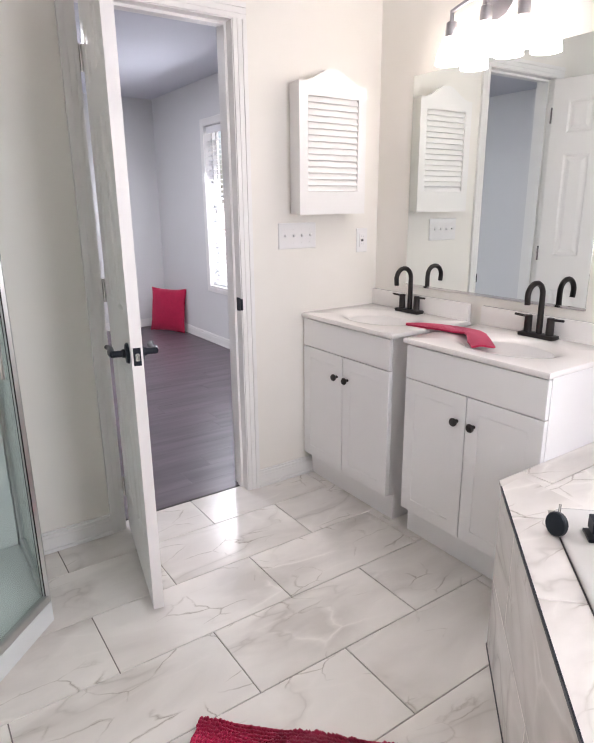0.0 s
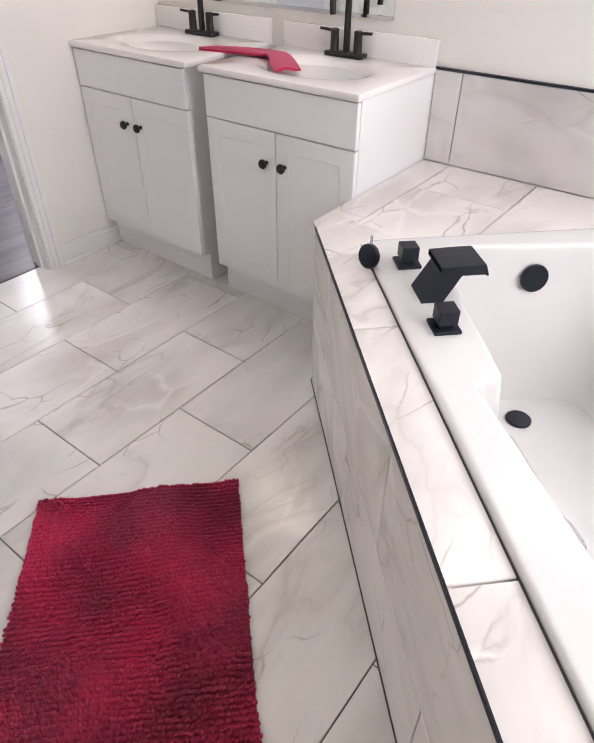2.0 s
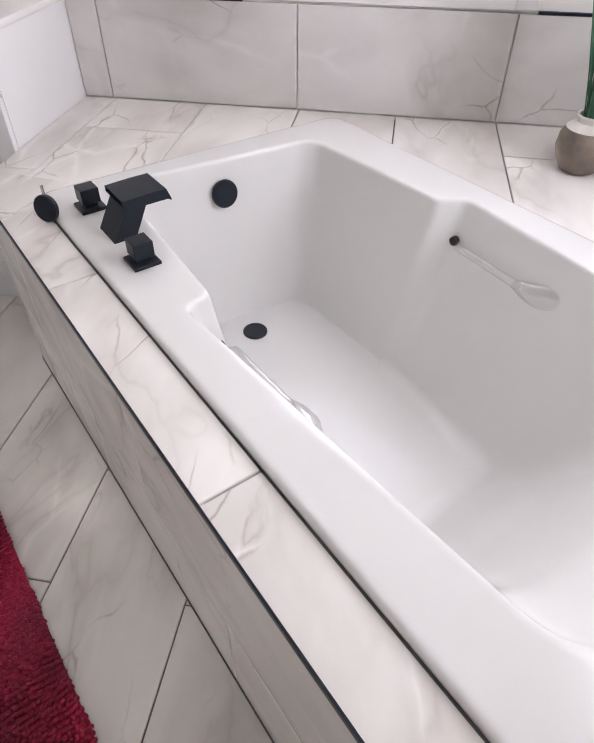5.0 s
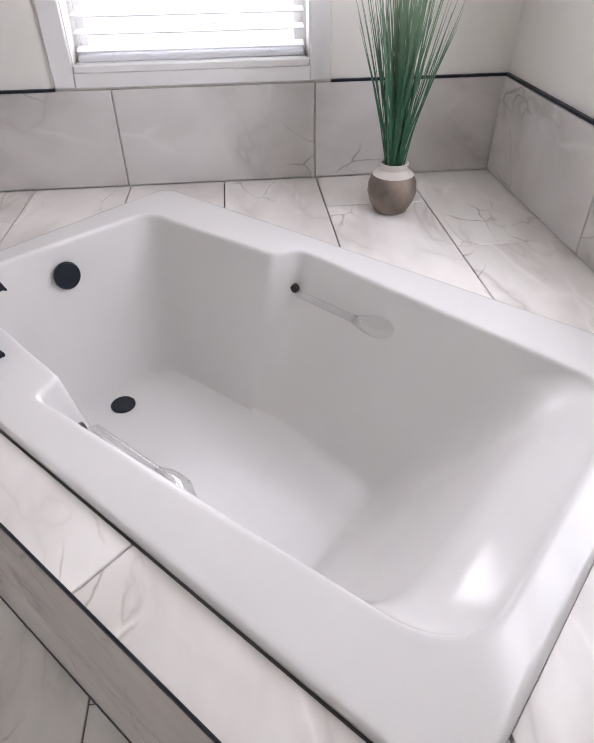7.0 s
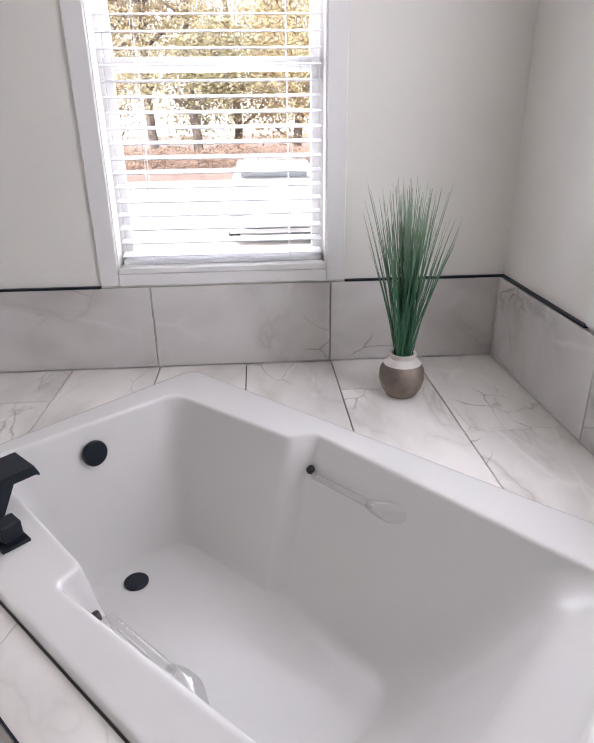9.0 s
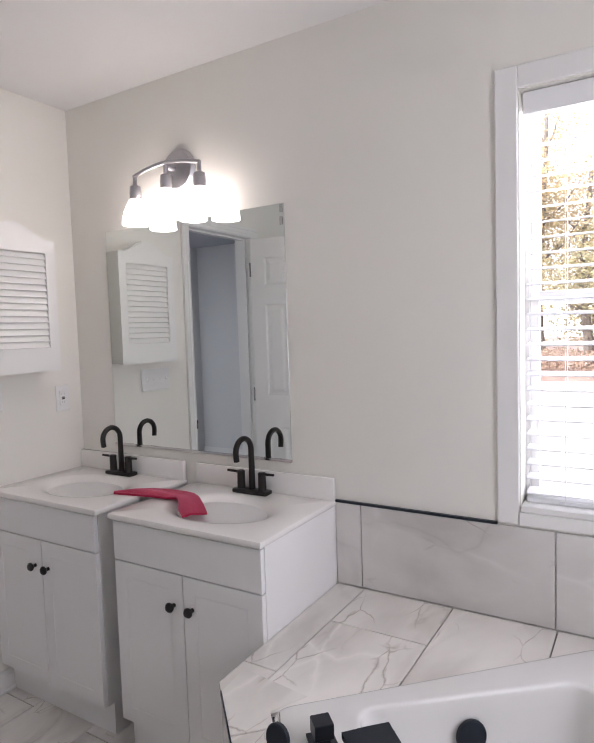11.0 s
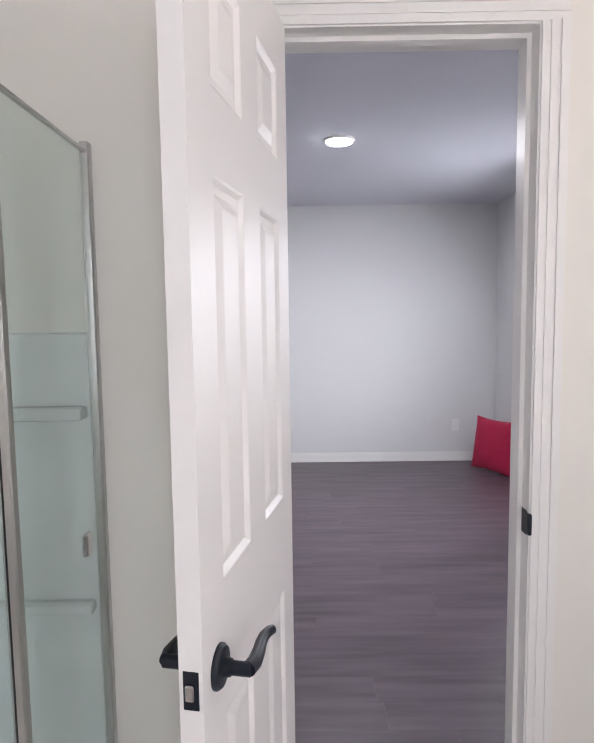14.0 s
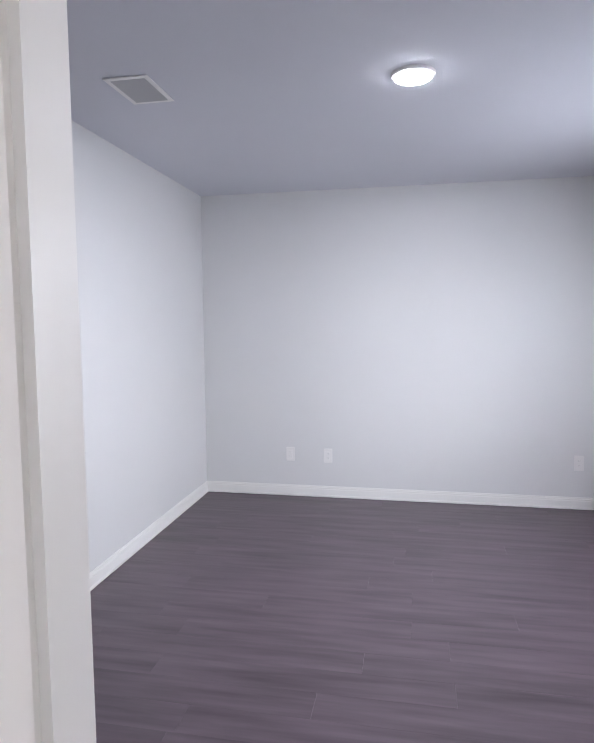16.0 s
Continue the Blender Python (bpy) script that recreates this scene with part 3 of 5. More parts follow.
deck_outline = [C0, C1, (0.305, YS), (XE, YS), (XE, 1.08), (1.765, 1.08), (1.765, 1.062)]
deck = thing("tub_deck", pose(1.5, 0.0, 0), "raised tub surround clad in white marble-look tiles with black edge trim", "tub surround")
into = Matrix.Translation((-1.5, 0, 0))
TH = 0.010


def inset_outline(o, d):
    """Deck outline moved in by d along its free (skirt) sides."""
    return [(o[0][0] + d * 0.41, o[0][1] - d), (o[1][0] + d, o[1][1] - d * 0.41), (o[2][0] + d, o[2][1]), o[3], o[4], o[5], (o[6][0], o[6][1] - d)]


bm = bmesh.new()
prism(bm, inset_outline(deck_outline, TH), 0, 0.085)
part("carcass", bm, GROUT, deck, at=into, smooth=0)
# top bed of the deck in four strips that leave the tub's well open
U0, U1, V0, V1 = -1.685, -0.180, 0.421, 1.333


def clip(poly, nx, ny, c):
    """Keep the side nx*x + ny*y <= c of a convex plan polygon."""
    out = []
    for i, p in enumerate(poly):
        q = poly[(i + 1) % len(poly)]
        a, b = nx * p[0] + ny * p[1] - c, nx * q[0] + ny * q[1] - c
        if a <= 0:
            out.append(p)
        if (a < 0 < b) or (b < 0 < a):
            t = a / (a - b)
            out.append((p[0] + t * (q[0] - p[0]), p[1] + t * (q[1] - p[1])))
    return out


def area(poly):
    return 0.5 * sum(p[0] * q[1] - q[0] * p[1] for p, q in zip(poly, poly[1:] + poly[:1]))


def u_below(c):
    return (-R2, -R2, c)


def u_above(c):
    return (R2, R2, -c)


def v_below(c):
    return (R2, -R2, c)


def v_above(c):
    return (-R2, R2, -c)


edge = [(1, 0, XE - 0.009), (0, -1, -YS - 0.009), v_above(SK_V), (-1, 0, -0.305), (0, 1, 1.08)]
zones = [
    edge + [u_below(U0)],
    edge + [u_above(U0), v_above(V1)],
    edge + [u_above(U1), v_below(V1), v_above(V0)],
]
bed_edge = [(1, 0, XE - 0.009), (0, -1, -YS - 0.009), v_above(SK_V + 0.013), (-1, 0, -0.318), (0, 1, 1.045)]
for z in [bed_edge + x[5:] for x in zones] + [bed_edge + [v_below(V0), u_above(U0)]]:
    poly = [(-1, -2), (3, -2), (3, 2), (-1, 2)]
    for h in z:
        poly = clip(poly, *h)
    bm = bmesh.new()
    prism(bm, poly, 0.46, DECK - TH)
    part("tile_bed", bm, DECKGROUT, deck, at=into, smooth=0)


def slab(name, poly, z0, z1, mat, parent, shift, b=0.0016):
    """One tile: a plan polygon with a small bevel on top."""
    if len(poly) < 3 or abs(area(poly)) < 0.0004:
        return None
    if area(poly) < 0:
        poly = poly[::-1]
    cx, cy = sum(p[0] for p in poly) / len(poly), sum(p[1] for p in poly) / len(poly)
    bm = bmesh.new()

    def ring(k, z):
        pts = []
        for x, y in poly:
            d = max(math.hypot(x - cx, y - cy), 1e-4)
            pts.append(bm.verts.new((x - cx - k * (x - cx) / d, y - cy - k * (y - cy) / d, z)))
        return pts
    r0, r1, r2 = ring(0, z0 - z1), ring(0, -b), ring(b, 0)
    n = len(poly)
    for a, c in ((r0, r1), (r1, r2)):
        for k in range(n):
            bm.faces.new((a[k], a[(k + 1) % n], c[(k + 1) % n], c[k]))
    bm.faces.new(r2)
    ob = part(name, bm, mat, parent, smooth=0)
    ob.location = (cx - shift[0], cy - shift[1], z1)
    return ob


G = 0.0017
row_y = [-0.8488 + 0.3042 * k for k in range(8)]
for k, y0 in enumerate(row_y):
    for j in range(-2, 5):
        x0 = (1.638 if k % 2 == 0 else 1.942) - 0.6085 * 2 + 0.6085 * j
        rect = [(x0 + G, y0 + G), (x0 + 0.6085 - G, y0 + G), (x0 + 0.6085 - G, y0 + 0.3042 - G), (x0 + G, y0 + 0.3042 - G)]
        for z in zones:
            poly = rect
            for h in z:
                poly = clip(poly, *h)
            if len(poly) > 2:
                slab("tile", poly, DECK - TH, DECK, TILE, deck, (1.5, 0))
for a, b in ((-1.80, -1.634), (-1.634, -1.294), (-1.294, -0.690), (-0.690, -0.086), (-0.086, 0.3)):
    poly = [uv(a + G, SK_V + 0.002), uv(b - G, SK_V + 0.002), uv(b - G, V0 - 0.0035), uv(a + G, V0 - 0.0035)]
    if a < -1.7:
        poly = [uv(-1.634 - G, SK_V + 0.002), C0, (1.608, 1.058), (1.585, 0.85), uv(U0 - 0.003, V0), uv(-1.634 - G, V0 - 0.0035)]
    else:
        for h in edge[:2] + edge[3:]:
            poly = clip(poly, *h)
    slab("tile", poly, DECK - TH, DECK + 0.0006, TILE, deck, (1.5, 0))


def upright(name, p, q, z0, z1, mat, parent, shift, thick=TH):
    """A wall tile standing between the plan points p and q, its face on their left side."""
    d = Vector((q[0] - p[0], q[1] - p[1], 0))
    length = d.length
    d.normalize()
    n = Vector((-d.y, d.x, 0))
    bm = boxes((-length / 2, length / 2, -thick, 0, z0 - (z0 + z1) / 2, z1 - (z0 + z1) / 2), bevel=0.0014)
    ob = part(name, bm, mat, parent, smooth=0)
    ob.matrix_basis = Matrix.Translation(((p[0] + q[0]) / 2 - shift[0], (p[1] + q[1]) / 2 - shift[1], (z0 + z1) / 2)) @ Matrix(((d.x, n.x, 0, 0), (d.y, n.y, 0, 0), (0, 0, 1, 0), (0, 0, 0, 1)))
    return ob


def run(p, q, cuts, z0, z1, parent, shift, mat):
    """Tiles along p..q, cut at the given distances."""
    L = math.hypot(q[0] - p[0], q[1] - p[1])
    marks = [0] + [c for c in cuts if 0 < c < L] + [L]
    for a, b in zip(marks, marks[1:]):
        pt = lambda s: (p[0] + (q[0] - p[0]) * s / L, p[1] + (q[1] - p[1]) * s / L)
        upright("tile", pt(a + G), pt(b - G), z0, z1, mat, parent, shift)


SKZ = 0.243
run(C1, C0, [0.04 + 0.2, 0.24 + 0.6085, 0.848 + 0.6085], SKZ + G, DECK - 0.004, deck, (1.5, 0), TILE)
run(C1, C0, [0.545, 0.545 + 0.6085, 0.545 + 1.217], 0.002, SKZ - G, deck, (1.5, 0), TILE)
run(C0, (1.765, 1.062), [], SKZ + G, DECK - 0.004, deck, (1.5, 0), TILE)
run(C0, (1.765, 1.062), [], 0.002, SKZ - G, deck, (1.5, 0), TILE)
run((0.305, YS), C1, [0.3], SKZ + G, DECK - 0.004, deck, (1.5, 0), TILE)
run((0.305, YS), C1, [], 0.002, SKZ - G, deck, (1.5, 0), TILE)
bm = bmesh.new()
for p, q in ((C1, C0), ((0.305, YS), C1)):
    d = (Vector(q) - Vector(p)).normalized()
    n = Vector((-d.y, d.x))
    a, b = Vector(p) + n * 0.0015, Vector(q) + n * 0.0015
    vs = [(a.x, a.y), (b.x, b.y), (b.x - n.x * 0.0035, b.y - n.y * 0.0035), (a.x - n.x * 0.0035, a.y - n.y * 0.0035)]
    prism(bm, vs[::-1], DECK - 0.009, DECK + 0.0022)
part("edge_trim", bm, BLACK, deck, "thin black metal edge trim", at=into, smooth=0)

bm = bmesh.new()
for p, q in ((C1, C0), ((0.305, YS), C1), (C0, (1.765, 1.062))):
    d = (Vector(q) - Vector(p)).normalized()
    n = Vector((-d.y, d.x))
    a, b = Vector(p), Vector(q)
    vs = [(a.x, a.y), (b.x, b.y), (b.x + n.x * 0.003, b.y + n.y * 0.003), (a.x + n.x * 0.003, a.y + n.y * 0.003)]
    prism(bm, vs, 0.0, 0.004)
part("floor_caulk", bm, SEAL, deck, "dark caulk line along the floor", at=into, smooth=0)

# backsplash tiles above the deck
splash = thing("tile_backsplash", pose(XE, 0.1, DECK), "low backsplash of grey-veined marble-look tiles with black top trim", "backsplash")
SH = (XE, 0.1)
for a, b in ((1.082, 0.985), (0.985, 0.374), (0.374, -0.236), (-0.236, YS + 0.012)):
    ob = upright("tile", (XE - TH, b + G), (XE - TH, a - G), DECK + 0.003, 0.838, TILE2, splash, SH)
    ob.location.z -= DECK
for a, b in ((XE - 0.035, 1.545), (1.545, 1.385), (1.385, 0.775), (0.775, 0.305), (XE - TH, XE - 0.035)):
    lo, hi = min(a, b), max(a, b)
    ob = upright("tile", (hi - G, YS + TH), (lo + G, YS + TH), DECK + 0.003, 0.838, TILE2, splash, SH)
    ob.location.z -= DECK
for b in ((XE - 0.012, XE, WIN[1] + 0.067, 1.082), (XE - 0.012, XE, YS + 0.012, WIN[0] - 0.067), (SWIN[1] + 0.067, XE, YS, YS + 0.012), (0.305, SWIN[0] - 0.067, YS, YS + 0.012)):
    part("top_trim", boxes((*b, 0.838, 0.8455)), BLACK, splash, "thin black metal top trim", at=Matrix.Translation((-XE, -0.1, -DECK)), smooth=0)


# ---- bathtub ----
def rounded(pts, n=6):
    """Points of a polygon with rounded corners; pts are (x, y, radius)."""
    out = []
    for i, (x, y, r) in enumerate(pts):
        p, a, b = Vector((x, y)), Vector(pts[i - 1][:2]), Vector(pts[(i + 1) % len(pts)][:2])
        da, db = (a - p).normalized(), (b - p).normalized()
        half = math.acos(max(-1, min(1, da.dot(db)))) / 2
        if half > 1.5:
            t = r
        else:
            t = min(r / math.tan(half), 0.48 * (a - p).length, 0.48 * (b - p).length)
        s, e = p + da * t, p + db * t
        for k in range(n + 1):
            f = k / n
            out.append(((1 - f) ** 2) * s + 2 * f * (1 - f) * p + f * f * e)
    return out


def tub_loop(corners, z, n=10):
    return [Vector((*uv(p.x, p.y), z)) for p in rounded(corners, n)]


RIM = DECK + 0.013


def rim_corners(d, r):
    return [(U0 + d, V0 + d, r), (-1.10, V0 + d, 0.02), (-1.05, V0 + d, 0.02), (U1 - d, V0 + d, r), (U1 - d, V1 - d, r), (-1.05, V1 - d, 0.02), (-1.12, V1 - d, 0.02), (U0 + d, V1 - d, r)]


INNER = [(-1.622, 0.606, 0.06), (-1.088, 0.564, 0.022), (-1.072, 0.504, 0.030), (-0.247, 0.556, 0.12), (-0.247, 1.172, 0.12), (-1.066, 1.252, 0.035), (-1.108, 1.188, 0.035), (-1.572, 1.166, 0.07)]
FOOT = [(-1.53, 0.70, 0.10), (-1.105, 0.68, 0.08), (-1.075, 0.66, 0.08), (-0.66, 0.68, 0.12), (-0.66, 1.06, 0.12), (-1.065, 1.09, 0.08), (-1.12, 1.08, 0.08), (-1.50, 1.07, 0.10)]


def blend(a, b, f, grow=0.0):
    cu, cv = -0.95, 0.88
    return [((1 - f) * p[0] + f * q[0] + grow * (1 if p[0] > cu else -1), (1 - f) * p[1] + f * q[1] + grow * (1 if p[1] > cv else -1), (1 - f) * p[2] + f * q[2]) for p, q in zip(a, b)]


tub_m = Matrix.Translation((*uv(-0.95, 0.88), 0.30))
tub = thing("bathtub", tub_m, "white acrylic drop-in bathtub set in the tiled deck", "bathtub")
loops = [tub_loop(rim_corners(0.004, 0.05), DECK - 0.02), tub_loop(rim_corners(0.001, 0.05), DECK + 0.001), tub_loop(rim_corners(0.0, 0.05), RIM - 0.006), tub_loop(rim_corners(0.003, 0.05), RIM - 0.002), tub_loop(rim_corners(0.009, 0.05), RIM), tub_loop(rim_corners(0.016, 0.05), RIM), tub_loop(blend(INNER, FOOT, 0, 0.015), RIM),
         tub_loop(blend(INNER, FOOT, 0, 0.008), RIM), tub_loop(blend(INNER, FOOT, 0, 0.0025), RIM - 0.0018), tub_loop(INNER, RIM - 0.008)]
# the backrest end leans back in a shallow band under the rim, then drops to the foot
for f, back, z in ((0.025, 0.05, 0.543), (0.05, 0.125, 0.528), (0.085, 0.205, 0.509), (0.13, 0.265, 0.485), (0.18, 0.31, 0.458), (0.25, 0.365, 0.425), (0.36, 0.46, 0.365), (0.48, 0.57, 0.30), (0.60, 0.68, 0.235), (0.72, 0.80, 0.18), (0.84, 0.89, 0.135), (0.94, 0.96, 0.110), (1.0, 1.0, 0.100)):
    ring = blend(INNER, FOOT, f)
    for k in (3, 4):
        ring[k] = ((1 - back) * INNER[k][0] + back * FOOT[k][0], ring[k][1], ring[k][2])
    loops.append(tub_loop(ring, z))
loops.append(tub_loop(blend(INNER, FOOT, 1.0, -0.05), 0.097))
bm = bmesh.new()
loft(bm, loops)
part("shell", bm, TUB, tub, at=tub_m.inverted(), smooth=50)


def disc_on(name, centre, normal, r, h, mat, parent, inv, label=""):
    bm = bmesh.new()
    lathe(bm, [(r, 0), (r, h * 0.6), (r * 0.9, h), (r * 0.3, h * 1.05)], 28)
    bm.transform(Vector(normal).to_track_quat("Z", "Y").to_matrix().to_4x4())
    bm.transform(Matrix.Translation(centre))
    return part(name, bm, mat, parent, label, at=inv)


inv = tub_m.inverted()
e = Vector((*uv(1, 0), 0)).normalized()
w = Vector((*uv(0, 1), 0)).normalized()
disc_on("drain", (*uv(-1.43, 0.860), 0.098), (0, 0, 1), 0.036, 0.008, BLACK, tub, inv, "black round drain cover")
disc_on("overflow_plate", (*uv(-1.580, 0.875), 0.475), e + Vector((0, 0, 0.14)), 0.038, 0.012, BLACK, tub, inv, "black round overflow plate")
for vv, s, z in ((1.212, -1, 0.470), (0.556, 1, 0.455)):
    a, b = Vector((*uv(-1.052, vv), z)), Vector((*uv(-0.80, vv + s * 0.004), z - 0.004))
    # dark disc gives the socket the shade of an open hole
    disc_on("grip_socket", a - w * s * 0.006, w * s, 0.012, 0.012, BRONZE, tub, inv, "small jet socket, dark disc for the shade in its hole")
    bm = bmesh.new()
    off = w * (s * 0.017)
    tube(bm, [a + e * 0.016, a + off + e * 0.026, a + off + e * 0.05, b + off - e * 0.04], [0.007, 0.009, 0.009, 0.010], 14)
    tube(bm, [b + off - e * 0.05, b + off - e * 0.02, b + off * 0.6 + e * 0.01, b + e * 0.05 - w * s * 0.012], [0.011, 0.020, 0.028, 0.030], 18)
    part("grip_bar", bm, GRIP, tub, "clear acrylic grip bar", at=inv)
# sealant between rim and tile
for nm, lot in (("sealant", ((U0, U1, V0 - 0.004, V0 + 0.001), (U0, U1, V1 - 0.001, V1 + 0.005), (U1 - 0.001, U1 + 0.005, V0, V1))),):
    for u0, u1, v0, v1 in lot:
        bm = bmesh.new()
        prism(bm, [uv(u0, v0), uv(u0, v1), uv(u1, v1), uv(u1, v0)][::-1], DECK - 0.012, DECK - 0.001)
        part(nm, bm, SEAL, tub, "dark sealant line", at=inv, smooth=0)

# tub filler
filler_m = Matrix.Translation((*uv(-1.397, 0.511), RIM))
rot = Matrix(((e.x, w.x, 0, 0), (e.y, w.y, 0, 0), (0, 0, 1, 0), (0, 0, 0, 1)))
filler = thing("waterfall_tub_spout", filler_m @ rot, "matte black square waterfall tub spout on the tub rim", "faucet")
bm = bmesh.new()
col = [[(-0.041, -0.026), (0.041, -0.026), (0.041, 0.024), (-0.041, 0.024)], [(-0.041, 0.016), (0.041, 0.016), (0.041, 0.062), (-0.041, 0.062)]]
loft(bm, [[(x, y, z) for x, y in c] for c, z in zip(col, (0, 0.074))])
bm.faces.new([v for v in bm.verts if v.co.z < 0.001][:4])
part("column", bm, BLACK, filler, smooth=0)
bm = bmesh.new()
loft(bm, [[(-0.046, 0.006, 0.075), (0.046, 0.006, 0.075), (0.046, 0.006, 0.088), (-0.046, 0.006, 0.088)], [(-0.046, 0.060, 0.067), (0.046, 0.060, 0.067), (0.046, 0.060, 0.090), (-0.046, 0.060, 0.090)],
          [(-0.046, 0.105, 0.067), (0.046, 0.105, 0.067), (0.046, 0.105, 0.090), (-0.046, 0.105, 0.090)], [(-0.046, 0.114, 0.062), (0.046, 0.114, 0.062), (0.046, 0.114, 0.067), (-0.046, 0.114, 0.067)]])
part("spout", bm, BLACK, filler, smooth=0)
for uu in (-1.540, -1.259):
    hm = Matrix.Translation((*uv(uu, 0.504), RIM)) @ rot
    h = thing("tub_valve_handle", hm, "matte black square tub valve handle on the rim", "faucet handle", "tub valve handles")
    part("base_plate", boxes((-0.029, 0.029, -0.029, 0.029, 0, 0.008), bevel=0.001), BLACK, h, smooth=0)
    part("stem", boxes((-0.014, 0.014, -0.014, 0.014, 0.008, 0.02)), BLACK, h, smooth=0)
    part("grip", boxes((-0.021, 0.021, -0.021, 0.021, 0.018, 0.052), bevel=0.0015), BLACK, h, smooth=0)
hm = Matrix.Translation((*uv(-1.556, 0.412), DECK + 0.001)) @ rot
h = thing("shower_hose_cap", hm, "round black cap with a thin metal pin on the tub ledge", "cap")
bm = bmesh.new()
lathe(bm, [(0.026, -0.008), (0.030, -0.004), (0.030, 0.006), (0.027, 0.009)], 28)
bm.transform(Matrix.Translation((0, 0, 0.031)) @ pose(0, 0, 0, 78, 0, 35))
part("cap", bm, BLACK, h)
bm = bmesh.new()
tube(bm, [(-0.004, 0.004, 0.045), (-0.014, 0.006, 0.078)], 0.0032, 8)
part("foot", tube(bmesh.new(), [(0, 0, 0.0), (0, 0, 0.012)], 0.012, 12), CHROME, h, "short metal foot")
part("pin", bm, CHROME, h, "thin metal pin")


# ---- vanities ----
CT = 0.845
VW = 0.61
SLAB = 0.022


def cabinet(yc, label):
    v = thing("vanity_cabinet", pose(XE, yc, 0), label, "cabinet", "bathroom vanity cabinets")
    h = VW / 2
    part("body", boxes((-0.444, -0.003, -h, h, 0.122, CT - SLAB), (-0.409, -0.003, -h, h, 0, 0.122)), CABINET, v, smooth=0)
    part("toe_kick", boxes((-0.415, -0.409, -h + 0.001, h - 0.001, 0, 0.120)), CABINET, v, smooth=0)
    part("drawer_front", boxes((-0.462, -0.4445, -h + 0.002, h - 0.002, 0.688, CT - SLAB - 0.004), bevel=0.0015), CABINET, v, "plain white false drawer front", smooth=0)
    for s in (-1, 1):
        y0, y1 = sorted((s * 0.0015, s * (h - 0.002)))
        bm = bmesh.new()
        loops, z0, z1 = [], 0.124, 0.684
        for inset, x in ((0.0, -0.4445), (0.0, -0.4605), (0.0015, -0.462), (0.052, -0.462), (0.0535, -0.4606), (0.055, -0.4604)):
            loops.append([(x, y0 + inset, z0 + inset), (x, y1 - inset, z0 + inset), (x, y1 - inset, z1 - inset), (x, y0 + inset, z1 - inset)])
        loft(bm, loops)
        d = part("cabinet_door", bm, CABINET, v, smooth=0)
        bm = bmesh.new()
        lathe(bm, [(0.007, 0), (0.006, 0.010), (0.009, 0.014), (0.0155, 0.019), (0.016, 0.024), (0.012, 0.029), (0.004, 0.031)], 20)
        bm.transform(Matrix.Translation((-0.462, s * 0.038, 0.584)) @ Matrix.Rotation(radians(-90), 4, "Y"))
        part("knob", bm, BRONZE, d, "small dark bronze knob")
    return v


def vanity_top(y0, y1, yc, label):
    """Cultured-marble top with a moulded oval bowl and a low back lip."""
    x0, x1 = -0.471, -0.003
    t = thing("vanity_sink", pose(XE, yc, CT - SLAB), label, "sink", "bathroom vanity sinks")
    y0, y1 = y0 - yc, y1 - yc
    n = 64
    cx, cy, ra, rb = -0.250, 0.0, 0.150, 0.212

    angles = sorted([2 * math.pi * k / n for k in range(n)] + [math.atan2(y - cy, x - cx) % (2 * math.pi) for x in (x0, x1) for y in (y0, y1)])
    n = len(angles)

    def ell(k, fx, fy, z):
        a = angles[k]
        return Vector((cx + fx * ra * math.cos(a), cy + fy * rb * math.sin(a), z))

    def rect(k, d, z):
        a = angles[k]
        dx, dy = math.cos(a), math.sin(a)
        lim = []
        if abs(dx) > 1e-6:
            lim.append(((x1 - d if dx > 0 else x0 + d) - cx) / dx)
        if abs(dy) > 1e-6:
            lim.append(((y1 - d if dy > 0 else y0 + d) - cy) / dy)
        r = min(lim)
        return Vector((cx + dx * r, cy + dy * r, z))
    bm = bmesh.new()
    T = SLAB
    loops = [[rect(k, 0.004, 0.0) for k in range(n)], [rect(k, 0.0, 0.005) for k in range(n)], [rect(k, 0.0, T - 0.006) for k in range(n)], [rect(k, 0.0018, T - 0.0018) for k in range(n)], [rect(k, 0.006, T) for k in range(n)]]
    for j in range(15):
        q = j / 14
        f, z = 1.12 - 1.02 * q, T - 0.118 * (0.5 - 0.5 * math.cos(math.pi * min(1, q * 1.05) ** 1.15))
        loops.append([ell(k, f, f, z) for k in range(n)])
    loft(bm, loops)
    part("slab", bm, COUNTER, t, smooth=40)
    part("back_lip", boxes((-0.024, -0.003, y0 + 0.002, y1 - 0.002, T - 0.002, T + 0.078), bevel=0.004, seg=2), COUNTER, t)
    bm = bmesh.new()
    lathe(bm, [(0.021, 0), (0.021, 0.002), (0.015, 0.004)], 24, (cx, cy, T - 0.118))
    part("drain", bm, CHROME, t, "chrome basin drain")
    return t


